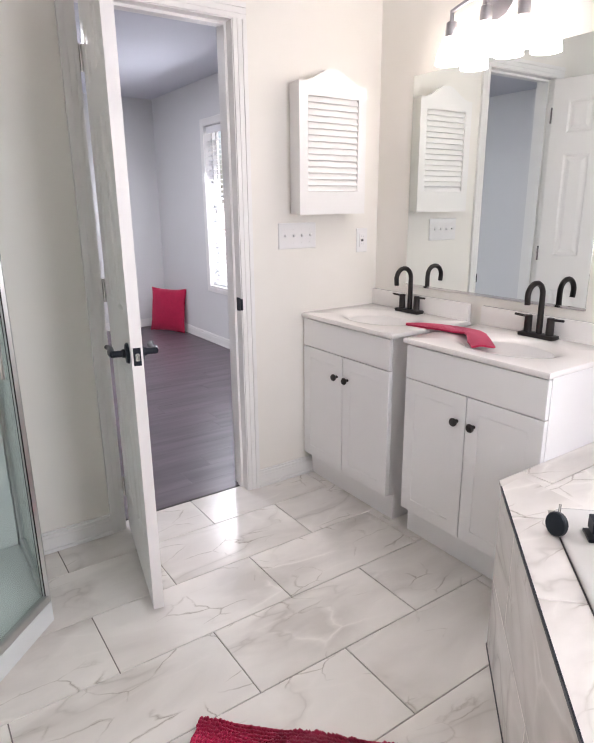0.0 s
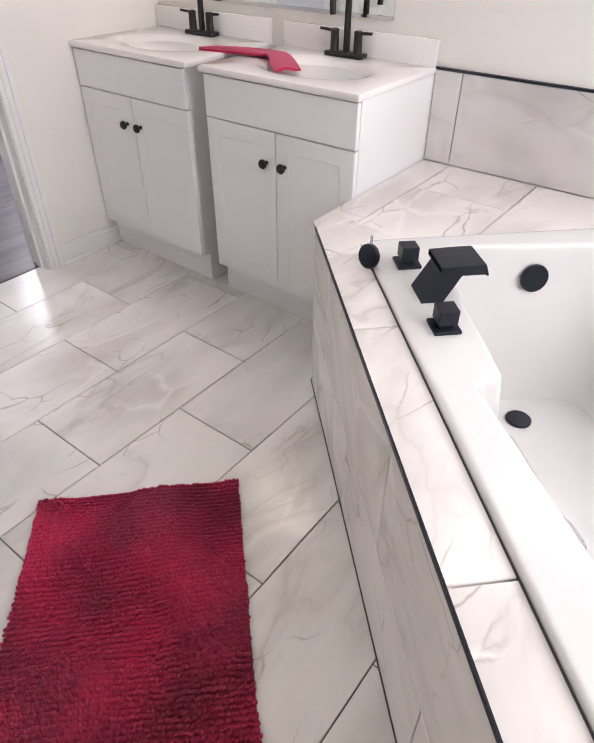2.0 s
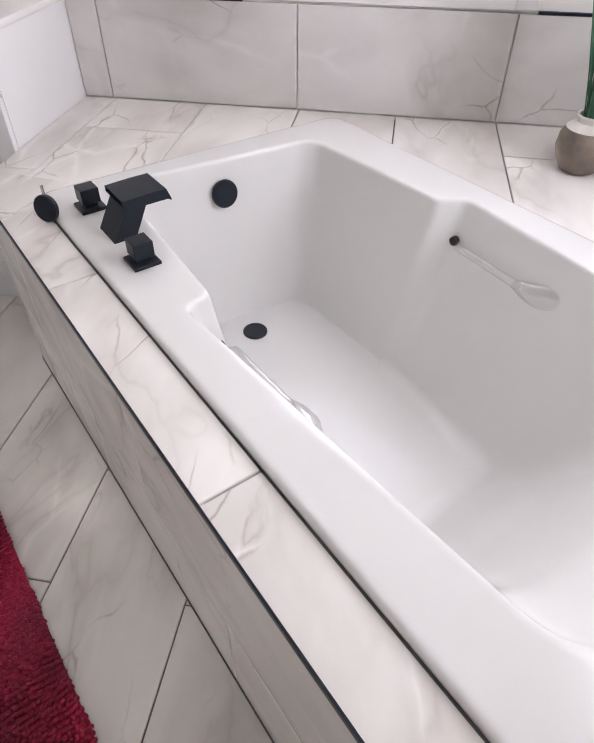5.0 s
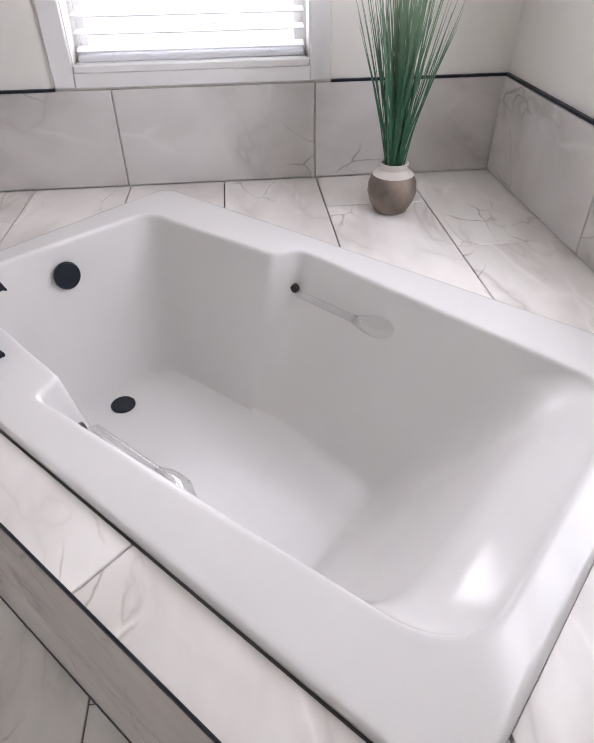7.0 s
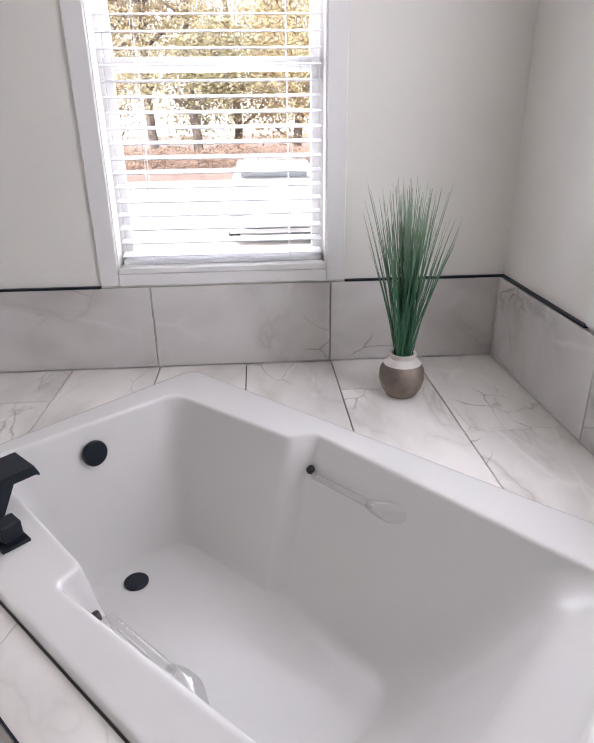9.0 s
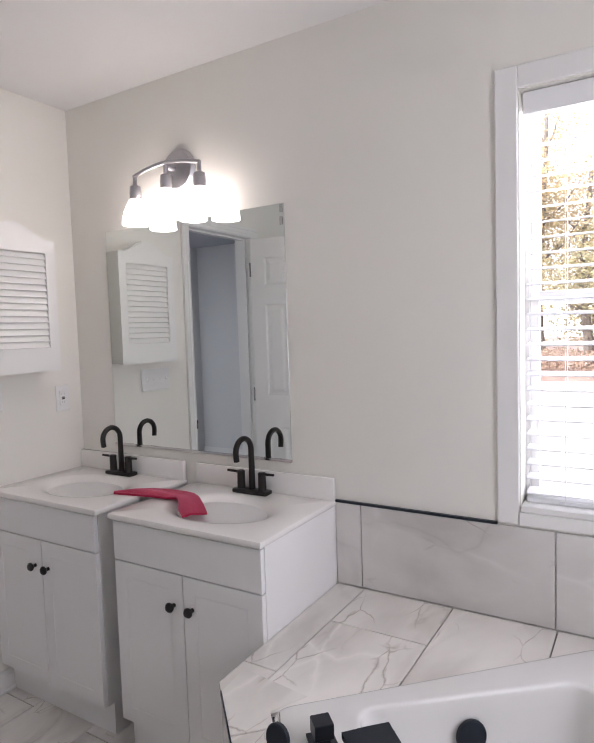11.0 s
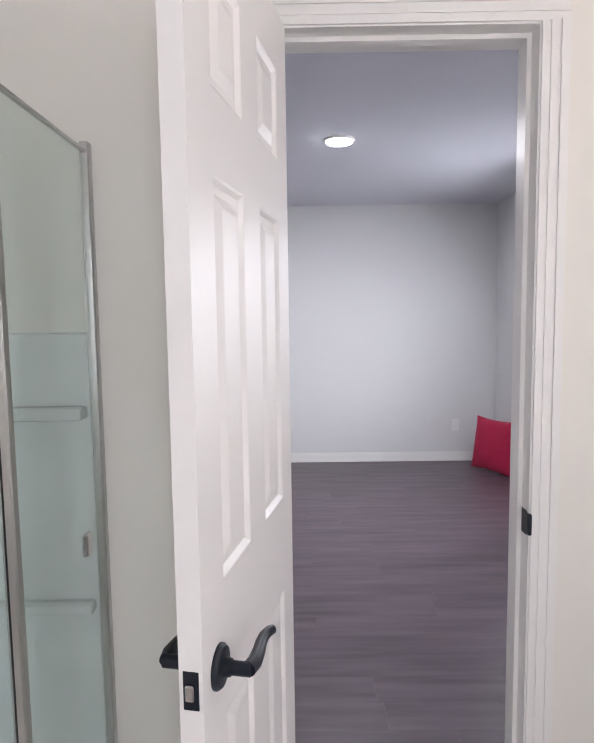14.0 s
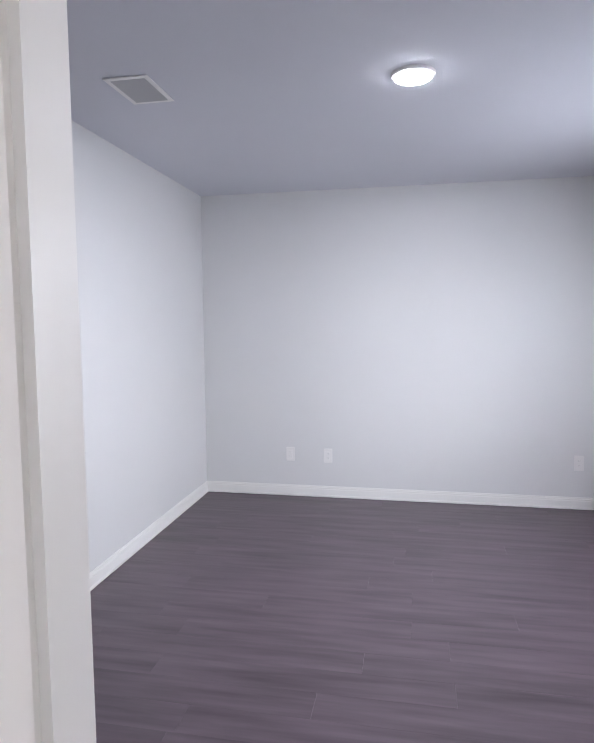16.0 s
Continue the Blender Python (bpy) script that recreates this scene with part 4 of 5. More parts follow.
def faucet(x, y, label):
    f = thing("basin_faucet", pose(x, y, CT) @ Matrix.Scale(0.92, 4), label, "faucet", "basin faucets")
    part("base", boxes((-0.026, 0.026, -0.082, 0.082, 0, 0.018), bevel=0.006, seg=2), BRONZE, f)
    bm = bmesh.new()
    pts = [(0.004, 0, 0.016), (0.004, 0, 0.10), (0.004, 0, 0.178)]
    r = 0.050
    for k in range(1, 13):
        a = math.pi * k / 12 * 1.06
        pts.append((0.004 - r + r * math.cos(a), 0, 0.178 + r * math.sin(a)))
    pts.append((pts[-1][0] + 0.003, 0, pts[-1][2] - 0.022))
    tube(bm, pts, [0.013, 0.0125] + [0.0115] * (len(pts) - 2), 16)
    part("spout", bm, BRONZE, f)
    for s in (-1, 1):
        bm = bmesh.new()
        lathe(bm, [(0.0175, 0.014), (0.0165, 0.018), (0.0155, 0.075), (0.0165, 0.086), (0.012, 0.090)], 20, (0, s * 0.051, 0))
        h = part("handle_post", bm, BRONZE, f)
        bm = bmesh.new()
        tube(bm, [(0, s * 0.055, 0.082), (-0.004, s * 0.085, 0.084), (-0.008, s * 0.112, 0.086)], [0.006, 0.0055, 0.005], 10)
        part("lever", bm, BRONZE, h)
    return f


cabinet(1.388, "white two-door vanity cabinet with dark knobs beside the tub deck")
cabinet(2.090, "white two-door vanity cabinet with dark knobs beside the door wall")
vanity_top(1.079, 1.704, 1.392, "white moulded vanity sink top with oval basin under red cloth")
vanity_top(1.768, 2.398, 2.085, "white moulded vanity sink top with oval basin in the corner")
faucet(2.135, 1.397, "dark bronze gooseneck basin faucet with two levers")
faucet(2.135, 2.085, "dark bronze gooseneck basin faucet with two levers")

# red cloth bridging the two tops
cloth = thing("wash_cloth", pose(1.92, 1.65, CT), "folded red cloth strip lying across both vanity tops", "cloth")
mids = [(1.905, 1.870, 0.003, 0.006), (1.942, 1.815, 0.006, 0.034), (1.965, 1.765, 0.006, 0.046), (1.970, 1.690, 0.007, 0.048), (1.968, 1.615, 0.007, 0.046), (1.962, 1.565, 0.010, 0.036), (1.938, 1.526, 0.012, 0.036), (1.880, 1.465, 0.008, 0.043), (1.832, 1.408, 0.003, 0.041)]
bm = bmesh.new()
rings = []
for i, (x, y, z, half) in enumerate(mids):
    p = Vector((x - 1.92, y - 1.65, z))
    a, b = mids[max(i - 1, 0)], mids[min(i + 1, len(mids) - 1)]
    d = Vector((b[0] - a[0], b[1] - a[1], 0)).normalized()
    sd = Vector((-d.y, d.x, 0))
    row = []
    for k in range(7):
        f = k / 6 * 2 - 1
        row.append(p + sd * half * f + Vector((0, 0, 0.005 + 0.003 * math.sin(3 * f + i) + (0.003 if k == 2 else 0.0015 if k in (1, 3) else 0.0))))
    rings.append(row)
top = [[bm.verts.new(q) for q in r] for r in rings]
low = [[bm.verts.new((q.x, q.y, max(0.0005, q.z - 0.008))) for q in r] for r in rings]
for g, flip in ((top, False), (low, True)):
    for i in range(len(g) - 1):
        for k in range(6):
            q = (g[i][k], g[i][k + 1], g[i + 1][k + 1], g[i + 1][k])
            bm.faces.new(q[::-1] if flip else q)
for i in range(len(top) - 1):
    for k in (0, 6):
        bm.faces.new((top[i][k], top[i + 1][k], low[i + 1][k], low[i][k]))
for i in (0, len(top) - 1):
    for k in range(6):
        bm.faces.new((top[i][k], top[i][k + 1], low[i][k + 1], low[i][k]))
part("cloth", bm, RED, cloth, smooth=18)

# ---- mirror and lamp ----
mirror = thing("wall_mirror", pose(XE - 0.001, 1.716, 0.965), "large frameless wall mirror above the two vanities", "mirror")
part("mirror_glass", boxes((-0.005, 0, -0.459, 0.460, 0, 0.923), bevel=0.0012), MIRROR, mirror, smooth=0)
for y in (-0.447,):
    for z in (0.905, 0.862):
        part("clip", boxes((-0.0085, 0.0, y - 0.006, y + 0.006, z - 0.014, z + 0.014), bevel=0.001), CHROME, mirror, "small chrome mirror clip", smooth=0)
part("bottom_channel", boxes((-0.009, 0.0, -0.459, 0.460, -0.006, 0.004)), CHROME, mirror, "thin metal bottom channel", smooth=0)

lampset = thing("vanity_light", pose(XE, 1.737, 2.080), "three-light nickel vanity lamp with lit frosted shades", "wall lamp")
bm = bmesh.new()
lathe(bm, [(0.082, 0), (0.082, 0.006), (0.072, 0.018), (0.036, 0.027), (0.012, 0.030)], 36)
bm.transform(Matrix.Rotation(radians(-90), 4, "Y"))
part("canopy", bm, NICKEL, lampset)
bm = bmesh.new()
tube(bm, [(-0.02, 0, 0), (-0.075, 0, -0.004)], 0.011, 14)
arc = [(-0.08, 0.170 * k / 8, 0.012 - 0.027 * (k / 8) ** 2) for k in range(-8, 9)]
tube(bm, arc, 0.008, 12)
for yy, zz in ((0, 0.004), (-0.166, -0.014), (0.166, -0.014)):
    tube(bm, [(-0.08, yy, zz), (-0.08, yy, zz - 0.036)], 0.008, 12)
part("arm", bm, NICKEL, lampset)
for y in (-0.166, 0.0, 0.166):
    z = -0.048 if y else -0.03
    bm = bmesh.new()
    lathe(bm, [(0.010, 0.006), (0.021, 0.0), (0.024, -0.03), (0.022, -0.05)][::-1], 24, (-0.08, y, z - 0.006))
    s = part("socket", bm, NICKEL, lampset)
    bm = bmesh.new()
    lathe(bm, [(0.056, -0.155), (0.054, -0.13), (0.045, -0.10), (0.034, -0.075), (0.024, -0.058)], 28, (-0.08, y, z))
    part("shade", bm, BULB, s, "lit frosted glass bell shade")

# ---- louvred wall cabinet, plates ----
med = thing("wall_cabinet", pose(1.838, YN, 1.30), "white wall cabinet with arched louvred door", "cabinet")
part("box", boxes((-0.162, 0.162, -0.085, -0.001, 0.004, 0.545), bevel=0.001), TRIM, med, smooth=0)
bm = bmesh.new()
W2, ZT, ZA = 0.184, 0.540, 0.600
lx, lz0, lz1 = 0.140, 0.098, 0.487


def arch(x):
    a = abs(x) / W2
    return ZT + (ZA - ZT) * (0.5 + 0.5 * math.cos(math.pi * min(1, a * 1.12)))


xs = [-W2 + 2 * W2 * k / 24 for k in range(25)]
box(bm, -W2, -lx, -0.108, -0.086, 0, lz1)
box(bm, lx, W2, -0.108, -0.086, 0, lz1)
box(bm, -lx, lx, -0.108, -0.086, 0, lz0)
for a, b in zip(xs, xs[1:]):
    lo = [bm.verts.new((x, y, z)) for y in (-0.108, -0.086) for x, z in ((a, lz1), (b, lz1), (b, arch(b)), (a, arch(a)))]
    bm.faces.new(lo[:4])
    bm.faces.new(lo[4:][::-1])
    bm.faces.new((lo[3], lo[2], lo[6], lo[7]))
    if a == xs[0]:
        bm.faces.new((lo[0], lo[3], lo[7], lo[4]))
    if b == xs[-1]:
        bm.faces.new((lo[1], lo[5], lo[6], lo[2]))
leaf = part("door", bm, TRIM, med, smooth=0)
part("back_panel", boxes((-lx, lx, -0.0855, -0.0845, lz0, lz1)), TRIM, med, smooth=0)
nl = 15
lb = boxes((-lx, lx, -0.003, 0.003, -0.0143, 0.0143), bevel=0.001)
lb.transform(Matrix.Rotation(radians(-25), 4, "X"))
first = part("louvre", lb, TRIM, leaf, smooth=0)
step = (lz1 - lz0) / nl
first.location = (0, -0.097, lz0 + step / 2)
for k in range(1, nl):
    s = new("louvre", first.data)
    s.parent = leaf
    s.location = (0, -0.097, lz0 + step * (k + 0.5))

plate = thing("light_switch", pose(1.709, YN - 0.0005, 1.205), "white four-gang light switch plate with toggles", "light switch")
part("plate", boxes((-0.104, 0.104, -0.006, 0, -0.058, 0.058), bevel=0.002), PLATE, plate, smooth=0)
for k in range(4):
    up = (-1, 1, -1, -1)[k]
    bm = boxes((-0.0045, 0.0045, -0.012, 0.0, -0.004, 0.006), bevel=0.0012)
    bm.transform(Matrix.Rotation(radians(25 * up), 4, "X"))
    part("toggle", bm, PLATE, plate, at=Matrix.Translation((-0.069 + 0.046 * k, -0.0055, 0.002 * up)))
    for z in (-0.03, 0.03):
        bm = bmesh.new()
        lathe(bm, [(0.003, 0), (0.003, 0.001), (0.001, 0.0014)], 8)
        bm.transform(Matrix.Translation((-0.069 + 0.046 * k, -0.006, z)) @ Matrix.Rotation(radians(90), 4, "X"))
        part("screw", bm, PLATE, plate)


def outlet(m, label, dark=False):
    o = thing("wall_outlet", m, label, "outlet", "wall outlets")
    part("plate", boxes((-0.035, 0.035, -0.005, 0, -0.058, 0.058), bevel=0.002), PLATE, o, smooth=0)
    part("socket_face", boxes((-0.0165, 0.0165, -0.0075, -0.004, -0.033, 0.033), bevel=0.001), PLATE, o, smooth=0)
    for z in (-0.018, 0.018):
        for x in (-0.006, 0.006):
            part("slot", boxes((x - 0.0013, x + 0.0013, -0.0079, -0.007, z - 0.004, z + 0.005)), GREY, o, "grey slot", smooth=0)
    if dark:
        part("test_button", boxes((-0.007, 0.007, -0.0085, -0.007, -0.006, -0.001)), DARK, o, "dark test button", smooth=0)
        part("reset_button", boxes((-0.007, 0.007, -0.0085, -0.007, 0.001, 0.006)), DARK, o, "dark reset button", smooth=0)
    return o


outlet(pose(2.098, YN - 0.0005, 1.170), "white safety outlet with dark buttons near the vanity", True)
outlet(pose(0.142, BED_N - 0.0005, 0.345), "white wall outlet above the bedroom baseboard")
outlet(pose(0.452, BED_N - 0.0005, 0.340), "white wall outlet above the bedroom baseboard")
outlet(pose(2.348, BED_N - 0.0005, 0.350), "white wall outlet above the bedroom baseboard")

# ---- shower ----
shower = thing("shower_enclosure", pose(0.0, 2.0, 0), "corner shower with framed clear glass and white base", "shower")
SX, SY, SC = 0.388, 1.965, 1.435
P = [(SX, YN), (SX, SY), (-0.142, SC), (XW, SC)]
mv = Matrix.Translation((0, -2.0, 0))
bm = bmesh.new()
prism(bm, [(SX + 0.012, YN), (XW, YN), (XW, SC - 0.012), (-0.137, SC - 0.012), (SX + 0.012, SY - 0.005)], 0, 0.075)
part("base", bm, SURROUND, shower, "white shower base", at=mv, smooth=0)
part("surround_panel", boxes((XW, SX - 0.012, YN - 0.012, YN - 0.001, 0.075, 1.385), bevel=0.004), SURROUND, shower, at=mv)
part("surround_panel", boxes((XW, XW + 0.012, SC + 0.012, YN - 0.012, 0.075, 1.385), bevel=0.004), SURROUND, shower, at=mv)
part("shelf", boxes((XW + 0.01, SX - 0.02, YN - 0.06, YN - 0.011, 1.185, 1.215), bevel=0.008, seg=2), SURROUND, shower, at=mv)
part("shelf", boxes((XW + 0.01, SX - 0.02, YN - 0.05, YN - 0.011, 0.72, 0.745), bevel=0.008, seg=2), SURROUND, shower, at=mv)
for (a, b) in zip(P, P[1:]):
    d = Vector((b[0] - a[0], b[1] - a[1], 0))
    L = d.length
    d.normalize()
    m = Matrix(((d.x, -d.y, 0, a[0]), (d.y, d.x, 0, a[1]), (0, 0, 1, 0), (0, 0, 0, 1)))
    g = part("glass", boxes((0.012, L - 0.012, -0.003, 0.003, 0.10, 1.785)), SHOWERGLASS, shower, "clear greenish glass pane", at=mv @ m, smooth=0)
    g.visible_shadow = False
    part("bottom_rail", boxes((0.0, L, -0.012, 0.012, 0.074, 0.104), bevel=0.003), ALU, shower, at=mv @ m, smooth=0)
    part("top_rail", boxes((0.0, L, -0.005, 0.005, 1.785, 1.792), bevel=0.001), ALU, shower, at=mv @ m, smooth=0)
    part("gasket", boxes((0.010, 0.0125, -0.006, 0.006, 0.104, 1.78)), RUBBER, shower, "thin black gasket", at=mv @ m, smooth=0)
for x, y in P:
    part("post", boxes((x - 0.011, x + 0.011, y - 0.011 if y < YN else y - 0.024, y + 0.011 if y < YN else y - 0.001, 0.074, 1.81), bevel=0.003), ALU, shower, at=mv, smooth=0)
c = Vector(((SX - 0.142) / 2 + 0.2, (SY + SC) / 2 + 0.2, 0.88))
out = Vector((R2, -R2, 0))
bm = bmesh.new()
tube(bm, [c + out * 0.004, c + out * 0.035, c + out * 0.035 + Vector((0, 0, 0.16)), c + out * 0.004 + Vector((0, 0, 0.16))], 0.007, 10)
part("handle", bm, CHROME, shower, "chrome door handle", at=mv)

part("glass_clip", boxes((SX - 0.006, SX + 0.008, 2.272, 2.302, 0.895, 0.945), bevel=0.003), CHROME, shower, "small chrome glass clip", at=mv, smooth=0)

# ---- rug ----
rug_m = Matrix(((0.7165, -0.6976, 0, 0.824), (-0.6976, -0.7165, 0, 1.126), (0, 0, 1, 0), (0, 0, 0, 1)))
rug = thing("bath_rug", rug_m, "rectangular deep red chenille bath rug on the tiles", "rug")
RW, RL = 0.526, 0.86
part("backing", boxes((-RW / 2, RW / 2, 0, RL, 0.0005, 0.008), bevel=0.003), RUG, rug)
verts, faces = [], []
rnd = random.Random(5)
ny, nx = 72, 96
for j in range(ny):
    for i in range(nx):
        x = -RW / 2 + RW * (i + 0.5 + rnd.uniform(-0.35, 0.35)) / nx
        y = RL * (j + 0.5 + rnd.uniform(-0.10, 0.10)) / ny
        # pile brushed one way or the other, in patches with fairly crisp edges
        brush = max(-1.0, min(1.0, 4.5 * noise.noise(Vector((x * 4.5, y * 4.0, 2)))))
        side = max(-1.0, min(1.0, 3.0 * noise.noise(Vector((x * 3.5, y * 3.5, 7)))))
        tx, ty = 0.005 * side + rnd.uniform(-0.003, 0.003), 0.0085 * brush + rnd.uniform(-0.0025, 0.0025)
        hgt = 0.0195 - 0.0025 * abs(brush) + rnd.uniform(-0.0018, 0.0018)
        r = 0.0053
        k = len(verts)
        for a in range(6):
            ang = 2 * math.pi * a / 6 + rnd.random()
            verts.append((x + r * math.cos(ang), y + r * 1.15 * math.sin(ang), 0.005))
        for a in range(6):
            ang = 2 * math.pi * a / 6 + 0.4
            verts.append((x + tx * 0.7 + r * 0.9 * math.cos(ang), y + ty * 0.7 + r * 1.0 * math.sin(ang), hgt - 0.005))
        verts.append((x + tx * 1.2, y + ty * 1.2, hgt))
        for a in range(6):
            b = (a + 1) % 6
            faces.append((k + a, k + b, k + 6 + b, k + 6 + a))
            faces.append((k + 6 + a, k + 6 + b, k + 12))
me = bpy.data.meshes.new("tufting")
me.from_pydata(verts, [], faces)
me.polygons.foreach_set("use_smooth", [True] * len(me.polygons))
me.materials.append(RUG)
pile = new("tufting", me)
pile.parent = rug
tagged(pile, "thick tufted red pile", "", "", "stuff")

# ---- plant in a clay vase ----
vase = thing("clay_vase", pose(1.890, -0.424, DECK + 0.0006), "small round clay vase with cream neck on the tub deck", "vase")
bm = bmesh.new()
lathe(bm, [(0.038, 0), (0.046, 0.004), (0.062, 0.030), (0.0705, 0.060), (0.068, 0.088), (0.058, 0.108)], 40)
part("body", bm, CLAY, vase)
bm = bmesh.new()
lathe(bm, [(0.0583, 0.108), (0.047, 0.118), (0.037, 0.124), (0.038, 0.131), (0.042, 0.137), (0.041, 0.141), (0.034, 0.140), (0.031, 0.125), (0.029, 0.10)], 40)
part("neck", bm, GLAZE, vase, "cream glazed neck and lip")
grass = thing("ornamental_grass", pose(1.890, -0.424, DECK + 0.105), "tall green artificial onion grass standing in the vase", "plant")
rnd = random.Random(11)
bm = bmesh.new()
for k in range(190):
    a = rnd.uniform(0, 2 * math.pi)
    spread = rnd.random() ** 0.8 * 0.130
    hgt = rnd.uniform(0.40, 0.565) - spread * 0.25
    bx, by = rnd.uniform(-0.018, 0.018), rnd.uniform(-0.018, 0.018)
    dx, dy = math.cos(a) * spread, math.sin(a) * spread
    pts = [Vector((bx + dx * f ** 1.15, by + dy * f ** 1.15, hgt * f - 0.02 * spread * f * f)) for f in (0, 0.3, 0.6, 0.85, 1.0)]
    wd = rnd.uniform(0.0013, 0.0022)
    tube(bm, pts, [wd, wd, wd * 0.85, wd * 0.55, wd * 0.2], 4, False)
part("blade", bm, BLADE, grass)["kind"] = "stuff"

# ---- bedroom things ----
disc = thing("ceiling_light", pose(1.105, 4.60, H), "lit flat round ceiling light in the bedroom", "ceiling light")
bm = bmesh.new()
lathe(bm, [(0.072, -0.014), (0.088, -0.012), (0.092, -0.004), (0.092, 0)], 40)
part("trim_ring", bm, PLATE, disc)
bm = bmesh.new()
lathe(bm, [(0.074, -0.019), (0.076, -0.0145)], 40)
part("diffuser", bm, DISC, disc, "glowing white diffuser")
vent = thing("ceiling_vent", pose(-0.075, 4.515, H), "white slatted ceiling air vent in the bedroom", "air vent")
bm = boxes((-0.10, 0.10, -0.145, -0.122, -0.006, -0.001), (-0.10, 0.10, 0.122, 0.145, -0.006, -0.001), (-0.10, -0.078, -0.122, 0.122, -0.006, -0.001), (0.078, 0.10, -0.122, 0.122, -0.006, -0.001), bevel=0.0015)
part("frame", bm, PLATE, vent, smooth=0)
# flat sheet coloured as the shade inside the duct
part("backing", boxes((-0.08, 0.08, -0.124, 0.124, -0.002, -0.0005)), DARK, vent, "near-black sheet for the shade inside the duct", smooth=0)
for k in range(13):
    bm = boxes((-0.078, 0.078, -0.0068, 0.0068, -0.0007, 0.0007))
    bm.transform(Matrix.Translation((0, -0.114 + 0.019 * k, -0.005)) @ Matrix.Rotation(radians(-22), 4, "X"))
    part("slat", bm, GREY, vent, smooth=0)
pil = thing("cushion", pose(2.585, 6.235, 0.0, 0, 0, -61.5), "square red cushion leaning in the bedroom corner", "cushion")
bm = bmesh.new()
n = 16
S = 0.24
grid = {}
for side in (-1, 1):
    for i in range(n + 1):
        for j in range(n + 1):
            a, b = i / n * 2 - 1, j / n * 2 - 1
            pin = 1 - 0.07 * (1 - a * a) * (abs(b) ** 3), 1 - 0.07 * (1 - b * b) * (abs(a) ** 3)
            t = 0.062 * ((1 - a * a) * (1 - b * b)) ** 0.42
            x, z = a * S * pin[1], S + b * S * pin[0]
            edge_pt = i in (0, n) or j in (0, n)
            key = (0 if edge_pt else side, i, j)
            if key not in grid:
                grid[key] = bm.verts.new((x, side * t + 0.006 * noise.noise(Vector((x * 9, z * 9, side))) * (0 if edge_pt else 1) + 0.16 * (z - S), z - 0.004 if z > 0.01 else z))
    for i in range(n):
        for j in range(n):
            q = []
            for p in ((i, j), (i + 1, j), (i + 1, j + 1), (i, j + 1)):
                ed = p[0] in (0, n) or p[1] in (0, n)
                q.append(grid[(0 if ed else side, *p)])
            bm.faces.new(q if side < 0 else q[::-1])
part("cover", bm, RED, pil, smooth=80)

# ---- outdoors ----
GZ = -0.80
structure("ground", boxes((-400, 400, -400, 400, GZ - 0.5, GZ)), CONCRETE, "pale concrete and gravel yard in sunlight")
structure("verge", boxes((25, 90, -60, 60, GZ, GZ + 0.35)), SOIL, "raised bank of reddish leaf litter under the trees")
structure("foundation", boxes((EXTRA_HALL_W - 0.16, BED_E + 0.16, YS - 0.15, BED_N + 0.16, GZ, -0.12)), CONCRETE, "low house foundation")
structure("roof", boxes((EXTRA_HALL_W - 0.5, BED_E + 0.5, YS - 0.5, BED_N + 0.5, H + 0.12, H + 0.35)), BARK, "roof slab over the house")
vs, fs = [], []
r = random.Random(77)
for k in range(26000):
    y = r.uniform(-14, 14)
    top = 0.9 + 0.5 * noise.noise(Vector((y * 0.6, 0, 3)))
    c = Vector((25.2 + r.uniform(0, 3.0), y, GZ + 0.3 + max(0.0, top) * r.random() ** 1.3))
    s = r.uniform(0.03, 0.08)
    n1 = Vector((r.gauss(0, 1), r.gauss(0, 1), r.gauss(0, 1))).normalized()
    n2 = n1.orthogonal().normalized()
    b = len(vs)
    vs += [tuple(c + n1 * s), tuple(c + n2 * s * 0.6), tuple(c - n1 * s), tuple(c - n2 * s * 0.6)]
    fs.append((b, b + 1, b + 2, b + 3))
me = bpy.data.meshes.new("undergrowth")
me.from_pydata(vs, [], fs)
me.materials.append(BRUSH)
tagged(new("undergrowth", me), "russet undergrowth along the far edge of the yard", "bushes", "", "stuff")
structure("backdrop", boxes((95, 95.2, -140, 140, GZ, 70)), HAZE, "pale hazy sky far behind the trees")


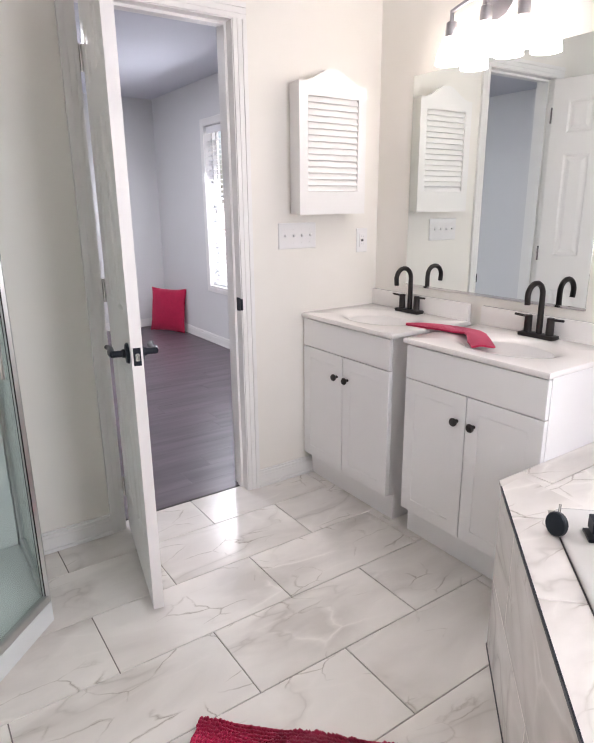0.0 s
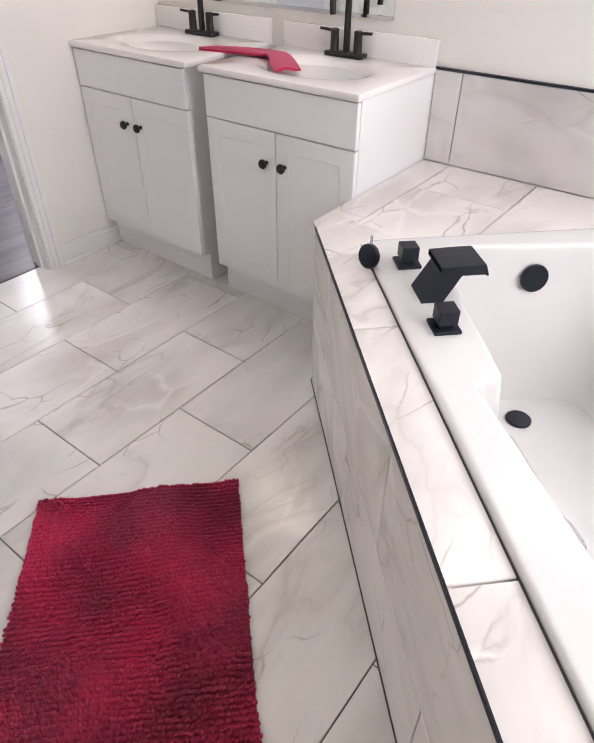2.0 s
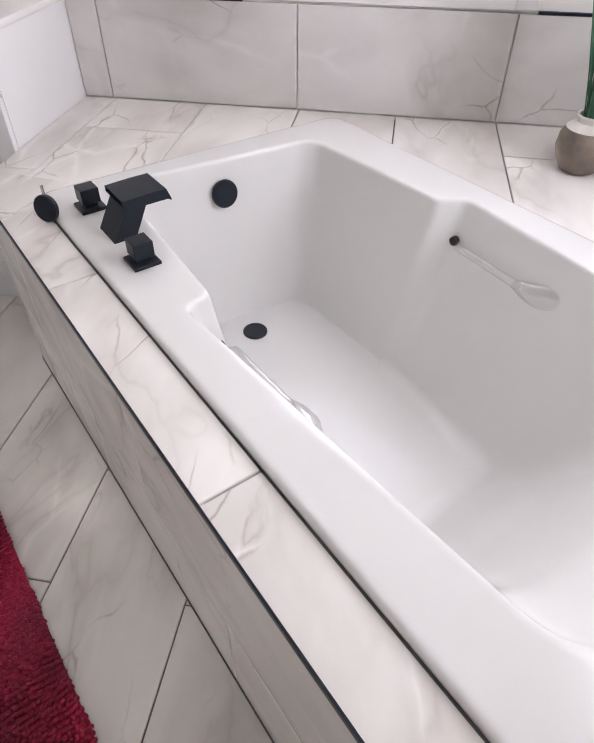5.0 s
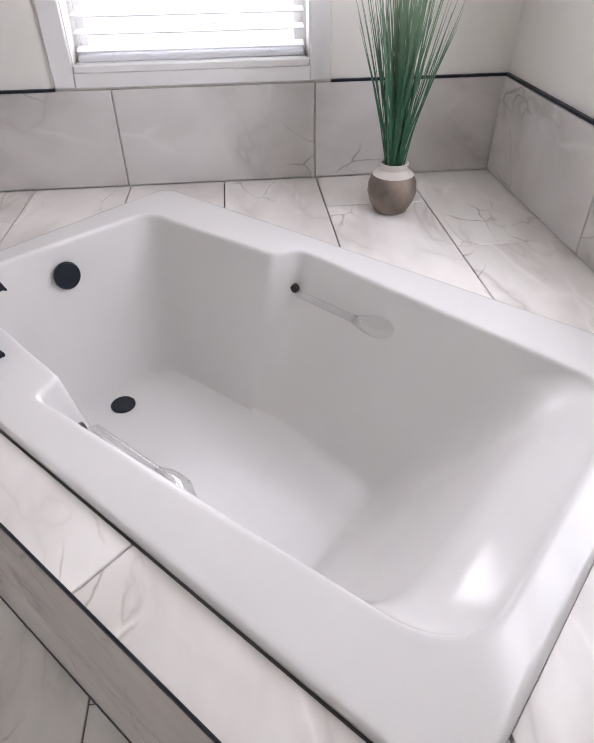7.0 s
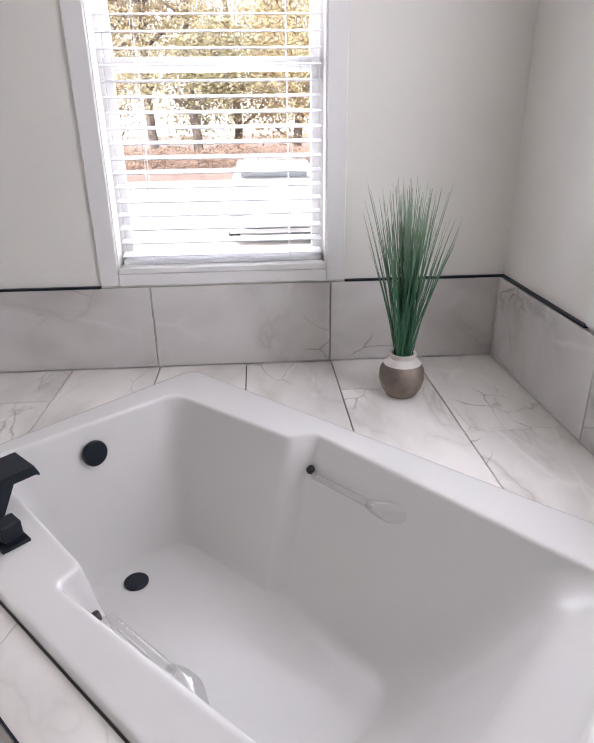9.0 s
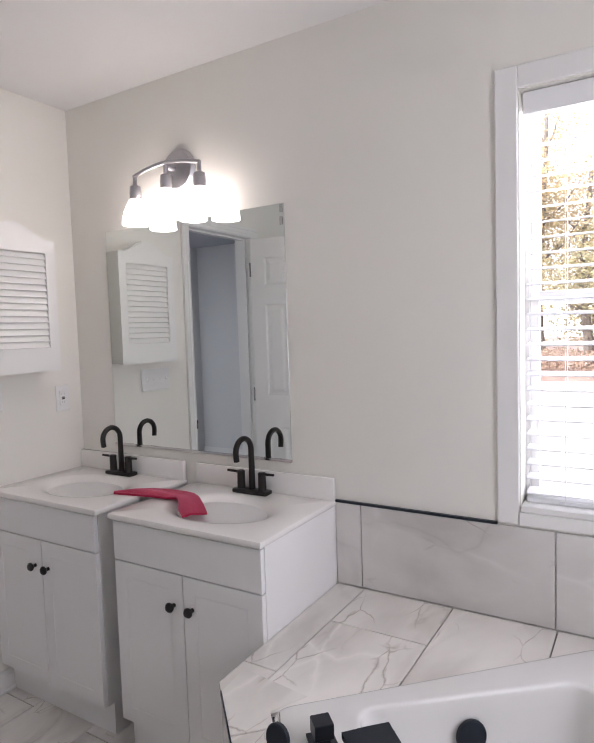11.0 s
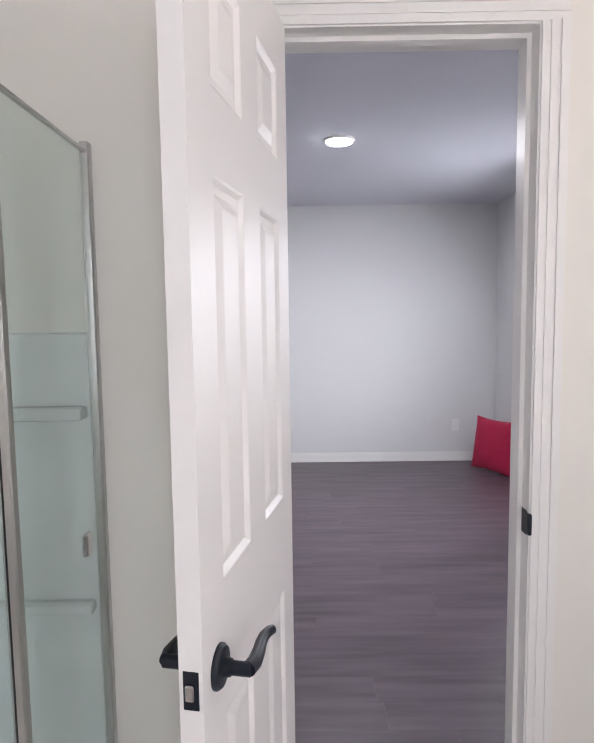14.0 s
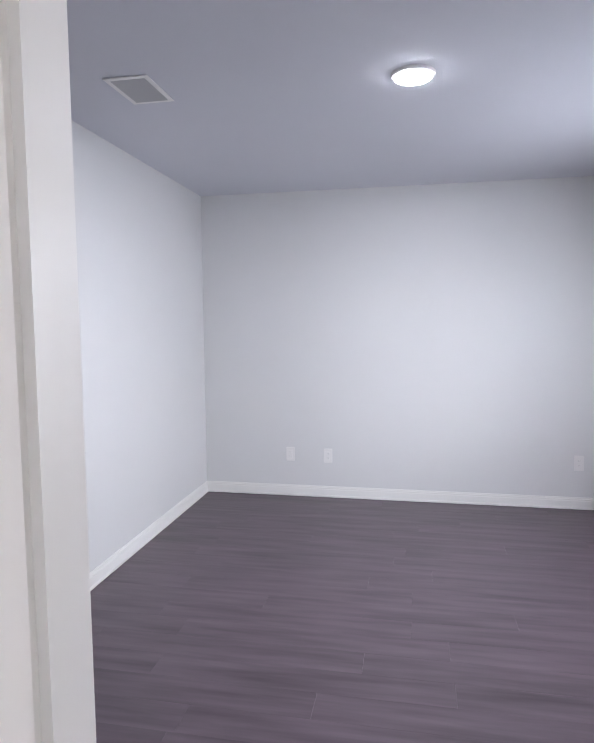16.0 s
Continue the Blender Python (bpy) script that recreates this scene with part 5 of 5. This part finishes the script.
def tree(x, y, hgt, leafmat, seed, label):
    t = thing("tree", pose(x, y, GZ + 0.3), label, "tree", "autumn trees behind the yard")
    r = random.Random(seed)
    bm = bmesh.new()
    trunk = [Vector((0.25 * math.sin(k * 0.9 + seed), 0.2 * math.cos(k * 0.7 + seed), hgt * k / 7)) for k in range(8)]
    trunk[0] = Vector((0, 0, 0))
    tube(bm, trunk, [0.20 * (1 - 0.11 * k) + 0.02 for k in range(8)], 8)
    ends = []
    for k in range(14):
        a, f = r.uniform(0, 6.28), r.uniform(0.25, 0.95)
        p = trunk[min(7, int(f * 7))]
        L = hgt * r.uniform(0.16, 0.34)
        q = p + Vector((math.cos(a) * L * 0.6, math.sin(a) * L * 0.6, L * 0.35))
        e2 = p + Vector((math.cos(a) * L, math.sin(a) * L, L * 0.75))
        tube(bm, [p, q, e2], [0.07, 0.045, 0.015], 6)
        ends += [q, e2, (q + e2) / 2]
    part("trunk", bm, BARK, t)
    vs, fs = [], []
    for k in range(9500):
        c = r.choice(ends) + Vector((r.gauss(0, 0.7), r.gauss(0, 0.7), r.gauss(0, 0.6)))
        s = r.uniform(0.045, 0.105)
        n1 = Vector((r.gauss(0, 1), r.gauss(0, 1), r.gauss(0, 1))).normalized()
        n2 = n1.orthogonal().normalized()
        b = len(vs)
        vs += [tuple(c + n1 * s), tuple(c + n2 * s * 0.6), tuple(c - n1 * s), tuple(c - n2 * s * 0.6)]
        fs.append((b, b + 1, b + 2, b + 3))
    me = bpy.data.meshes.new("crown")
    me.from_pydata(vs, [], fs)
    me.materials.append(leafmat)
    cr = new("crown", me)
    cr.parent = t
    tagged(cr, "", "", "", "stuff")
    return t


tr = random.Random(21)
for k in range(13):
    yy = -11 + 1.9 * k + tr.uniform(-0.5, 0.5)
    yel = k % 3 != 1
    tree(27 + tr.uniform(0, 5), yy, tr.uniform(6.5, 11), LEAF if yel else LEAF2, k + 3, "autumn tree with thin yellow foliage" if yel else "autumn tree with thin olive foliage")

car = thing("parked_car", pose(11.0, -0.35, GZ, 0, 0, 90), "white car parked on the pale yard, front to the house", "car")
prof = [(0.0, 0.45), (0.0, 0.72), (0.10, 0.80), (0.95, 0.93), (1.55, 1.36), (1.9, 1.42), (3.2, 1.40), (3.9, 1.02), (4.3, 0.98), (4.35, 0.5), (4.2, 0.28), (0.15, 0.25)]
bm = bmesh.new()


def car_ring(half):
    return [(half * (1.0 if z < 0.98 else 0.80), -y, z) for y, z in prof]


loft(bm, [[(x * 0.94, y, z) for x, y, z in car_ring(-0.9)], car_ring(-0.9), car_ring(0.9)][1:], True)
bm.faces.new([v for v in bm.verts if v.co.x < 0][:len(prof)][::-1])
bmesh.ops.bevel(bm, geom=list(bm.edges), offset=0.03, segments=2, affect="EDGES")
body = part("body", bm, CARPAINT, car, smooth=50)
part("windscreen", boxes((-0.64, 0.64, -0.01, 0.01, -0.30, 0.30), bevel=0.004), CARGLASS, body, "dark windscreen", at=Matrix.Translation((0, -1.245, 1.155)) @ Matrix.Rotation(radians(-54), 4, "X"))
part("grille", boxes((-0.58, 0.58, -0.012, 0.03, 0.36, 0.44), bevel=0.01), RUBBER, body, "dark lower grille")
for s in (-1, 1):
    part("headlight", boxes((s * 0.72 - 0.14, s * 0.72 + 0.14, -0.015, 0.05, 0.60, 0.72), bevel=0.02), CARGLASS, body, "dark headlight")
    part("side_mirror", boxes((s * 0.98 - 0.09, s * 0.98 + 0.09, -1.25, -1.12, 0.92, 1.05), bevel=0.03), CARPAINT, body)
for x in (-0.80, 0.80):
    for y in (-0.85, -3.5):
        bm = bmesh.new()
        lathe(bm, [(0.20, -0.10), (0.32, -0.10), (0.33, -0.06), (0.33, 0.06), (0.32, 0.10), (0.20, 0.10)], 24)
        bm.transform(Matrix.Translation((x, y, 0.33)) @ Matrix.Rotation(radians(90), 4, "Y"))
        wheel = part("wheel", bm, RUBBER, car)
        bm = bmesh.new()
        lathe(bm, [(0.20, -0.09), (0.20, 0.09)], 20)
        bm.transform(Matrix.Translation((x, y, 0.33)) @ Matrix.Rotation(radians(90), 4, "Y"))
        part("rim", bm, ALU, wheel)

# ---- floor pieces ----
PX, PY = 0.617, 0.3035
for k in range(-9, 8):
    y0 = 1.2945 + PY * k
    for j in range(-4, 4):
        x0 = (0.8175 if k % 2 == 0 else 1.126) + PX * j
        poly = [(x0 + G, y0 + G), (x0 + PX - G, y0 + G), (x0 + PX - G, y0 + PY - G), (x0 + G, y0 + PY - G)]
        for h in ((1, 0, XE), (-1, 0, -XW), (0, 1, YN + 0.06), (0, -1, -YS)):
            poly = clip(poly, *h)
        if len(poly) > 2 and abs(area(poly)) > 0.0004:
            slab("tile", poly, -0.004, 0.0, TILE, floor, (0, 0))
rnd = random.Random(3)
PWID = 0.152
k, y0 = 0, YN + 0.064
while y0 < BED_N:
    x = BED_W - rnd.uniform(0.1, 1.1)
    while x < BED_E:
        x2 = x + 1.22
        a, b, c, d = max(x, BED_W), min(x2, BED_E), y0, min(y0 + PWID, BED_N)
        if b - a > 0.03:
            slab("plank", [(a + 0.0003, c + 0.0003), (b - 0.0003, c + 0.0003), (b - 0.0003, d - 0.0003), (a + 0.0003, d - 0.0003)], -0.004, 0.0, PLANK, bed_floor, (0, 0), 0.0002)
        x = x2
    y0 += PWID
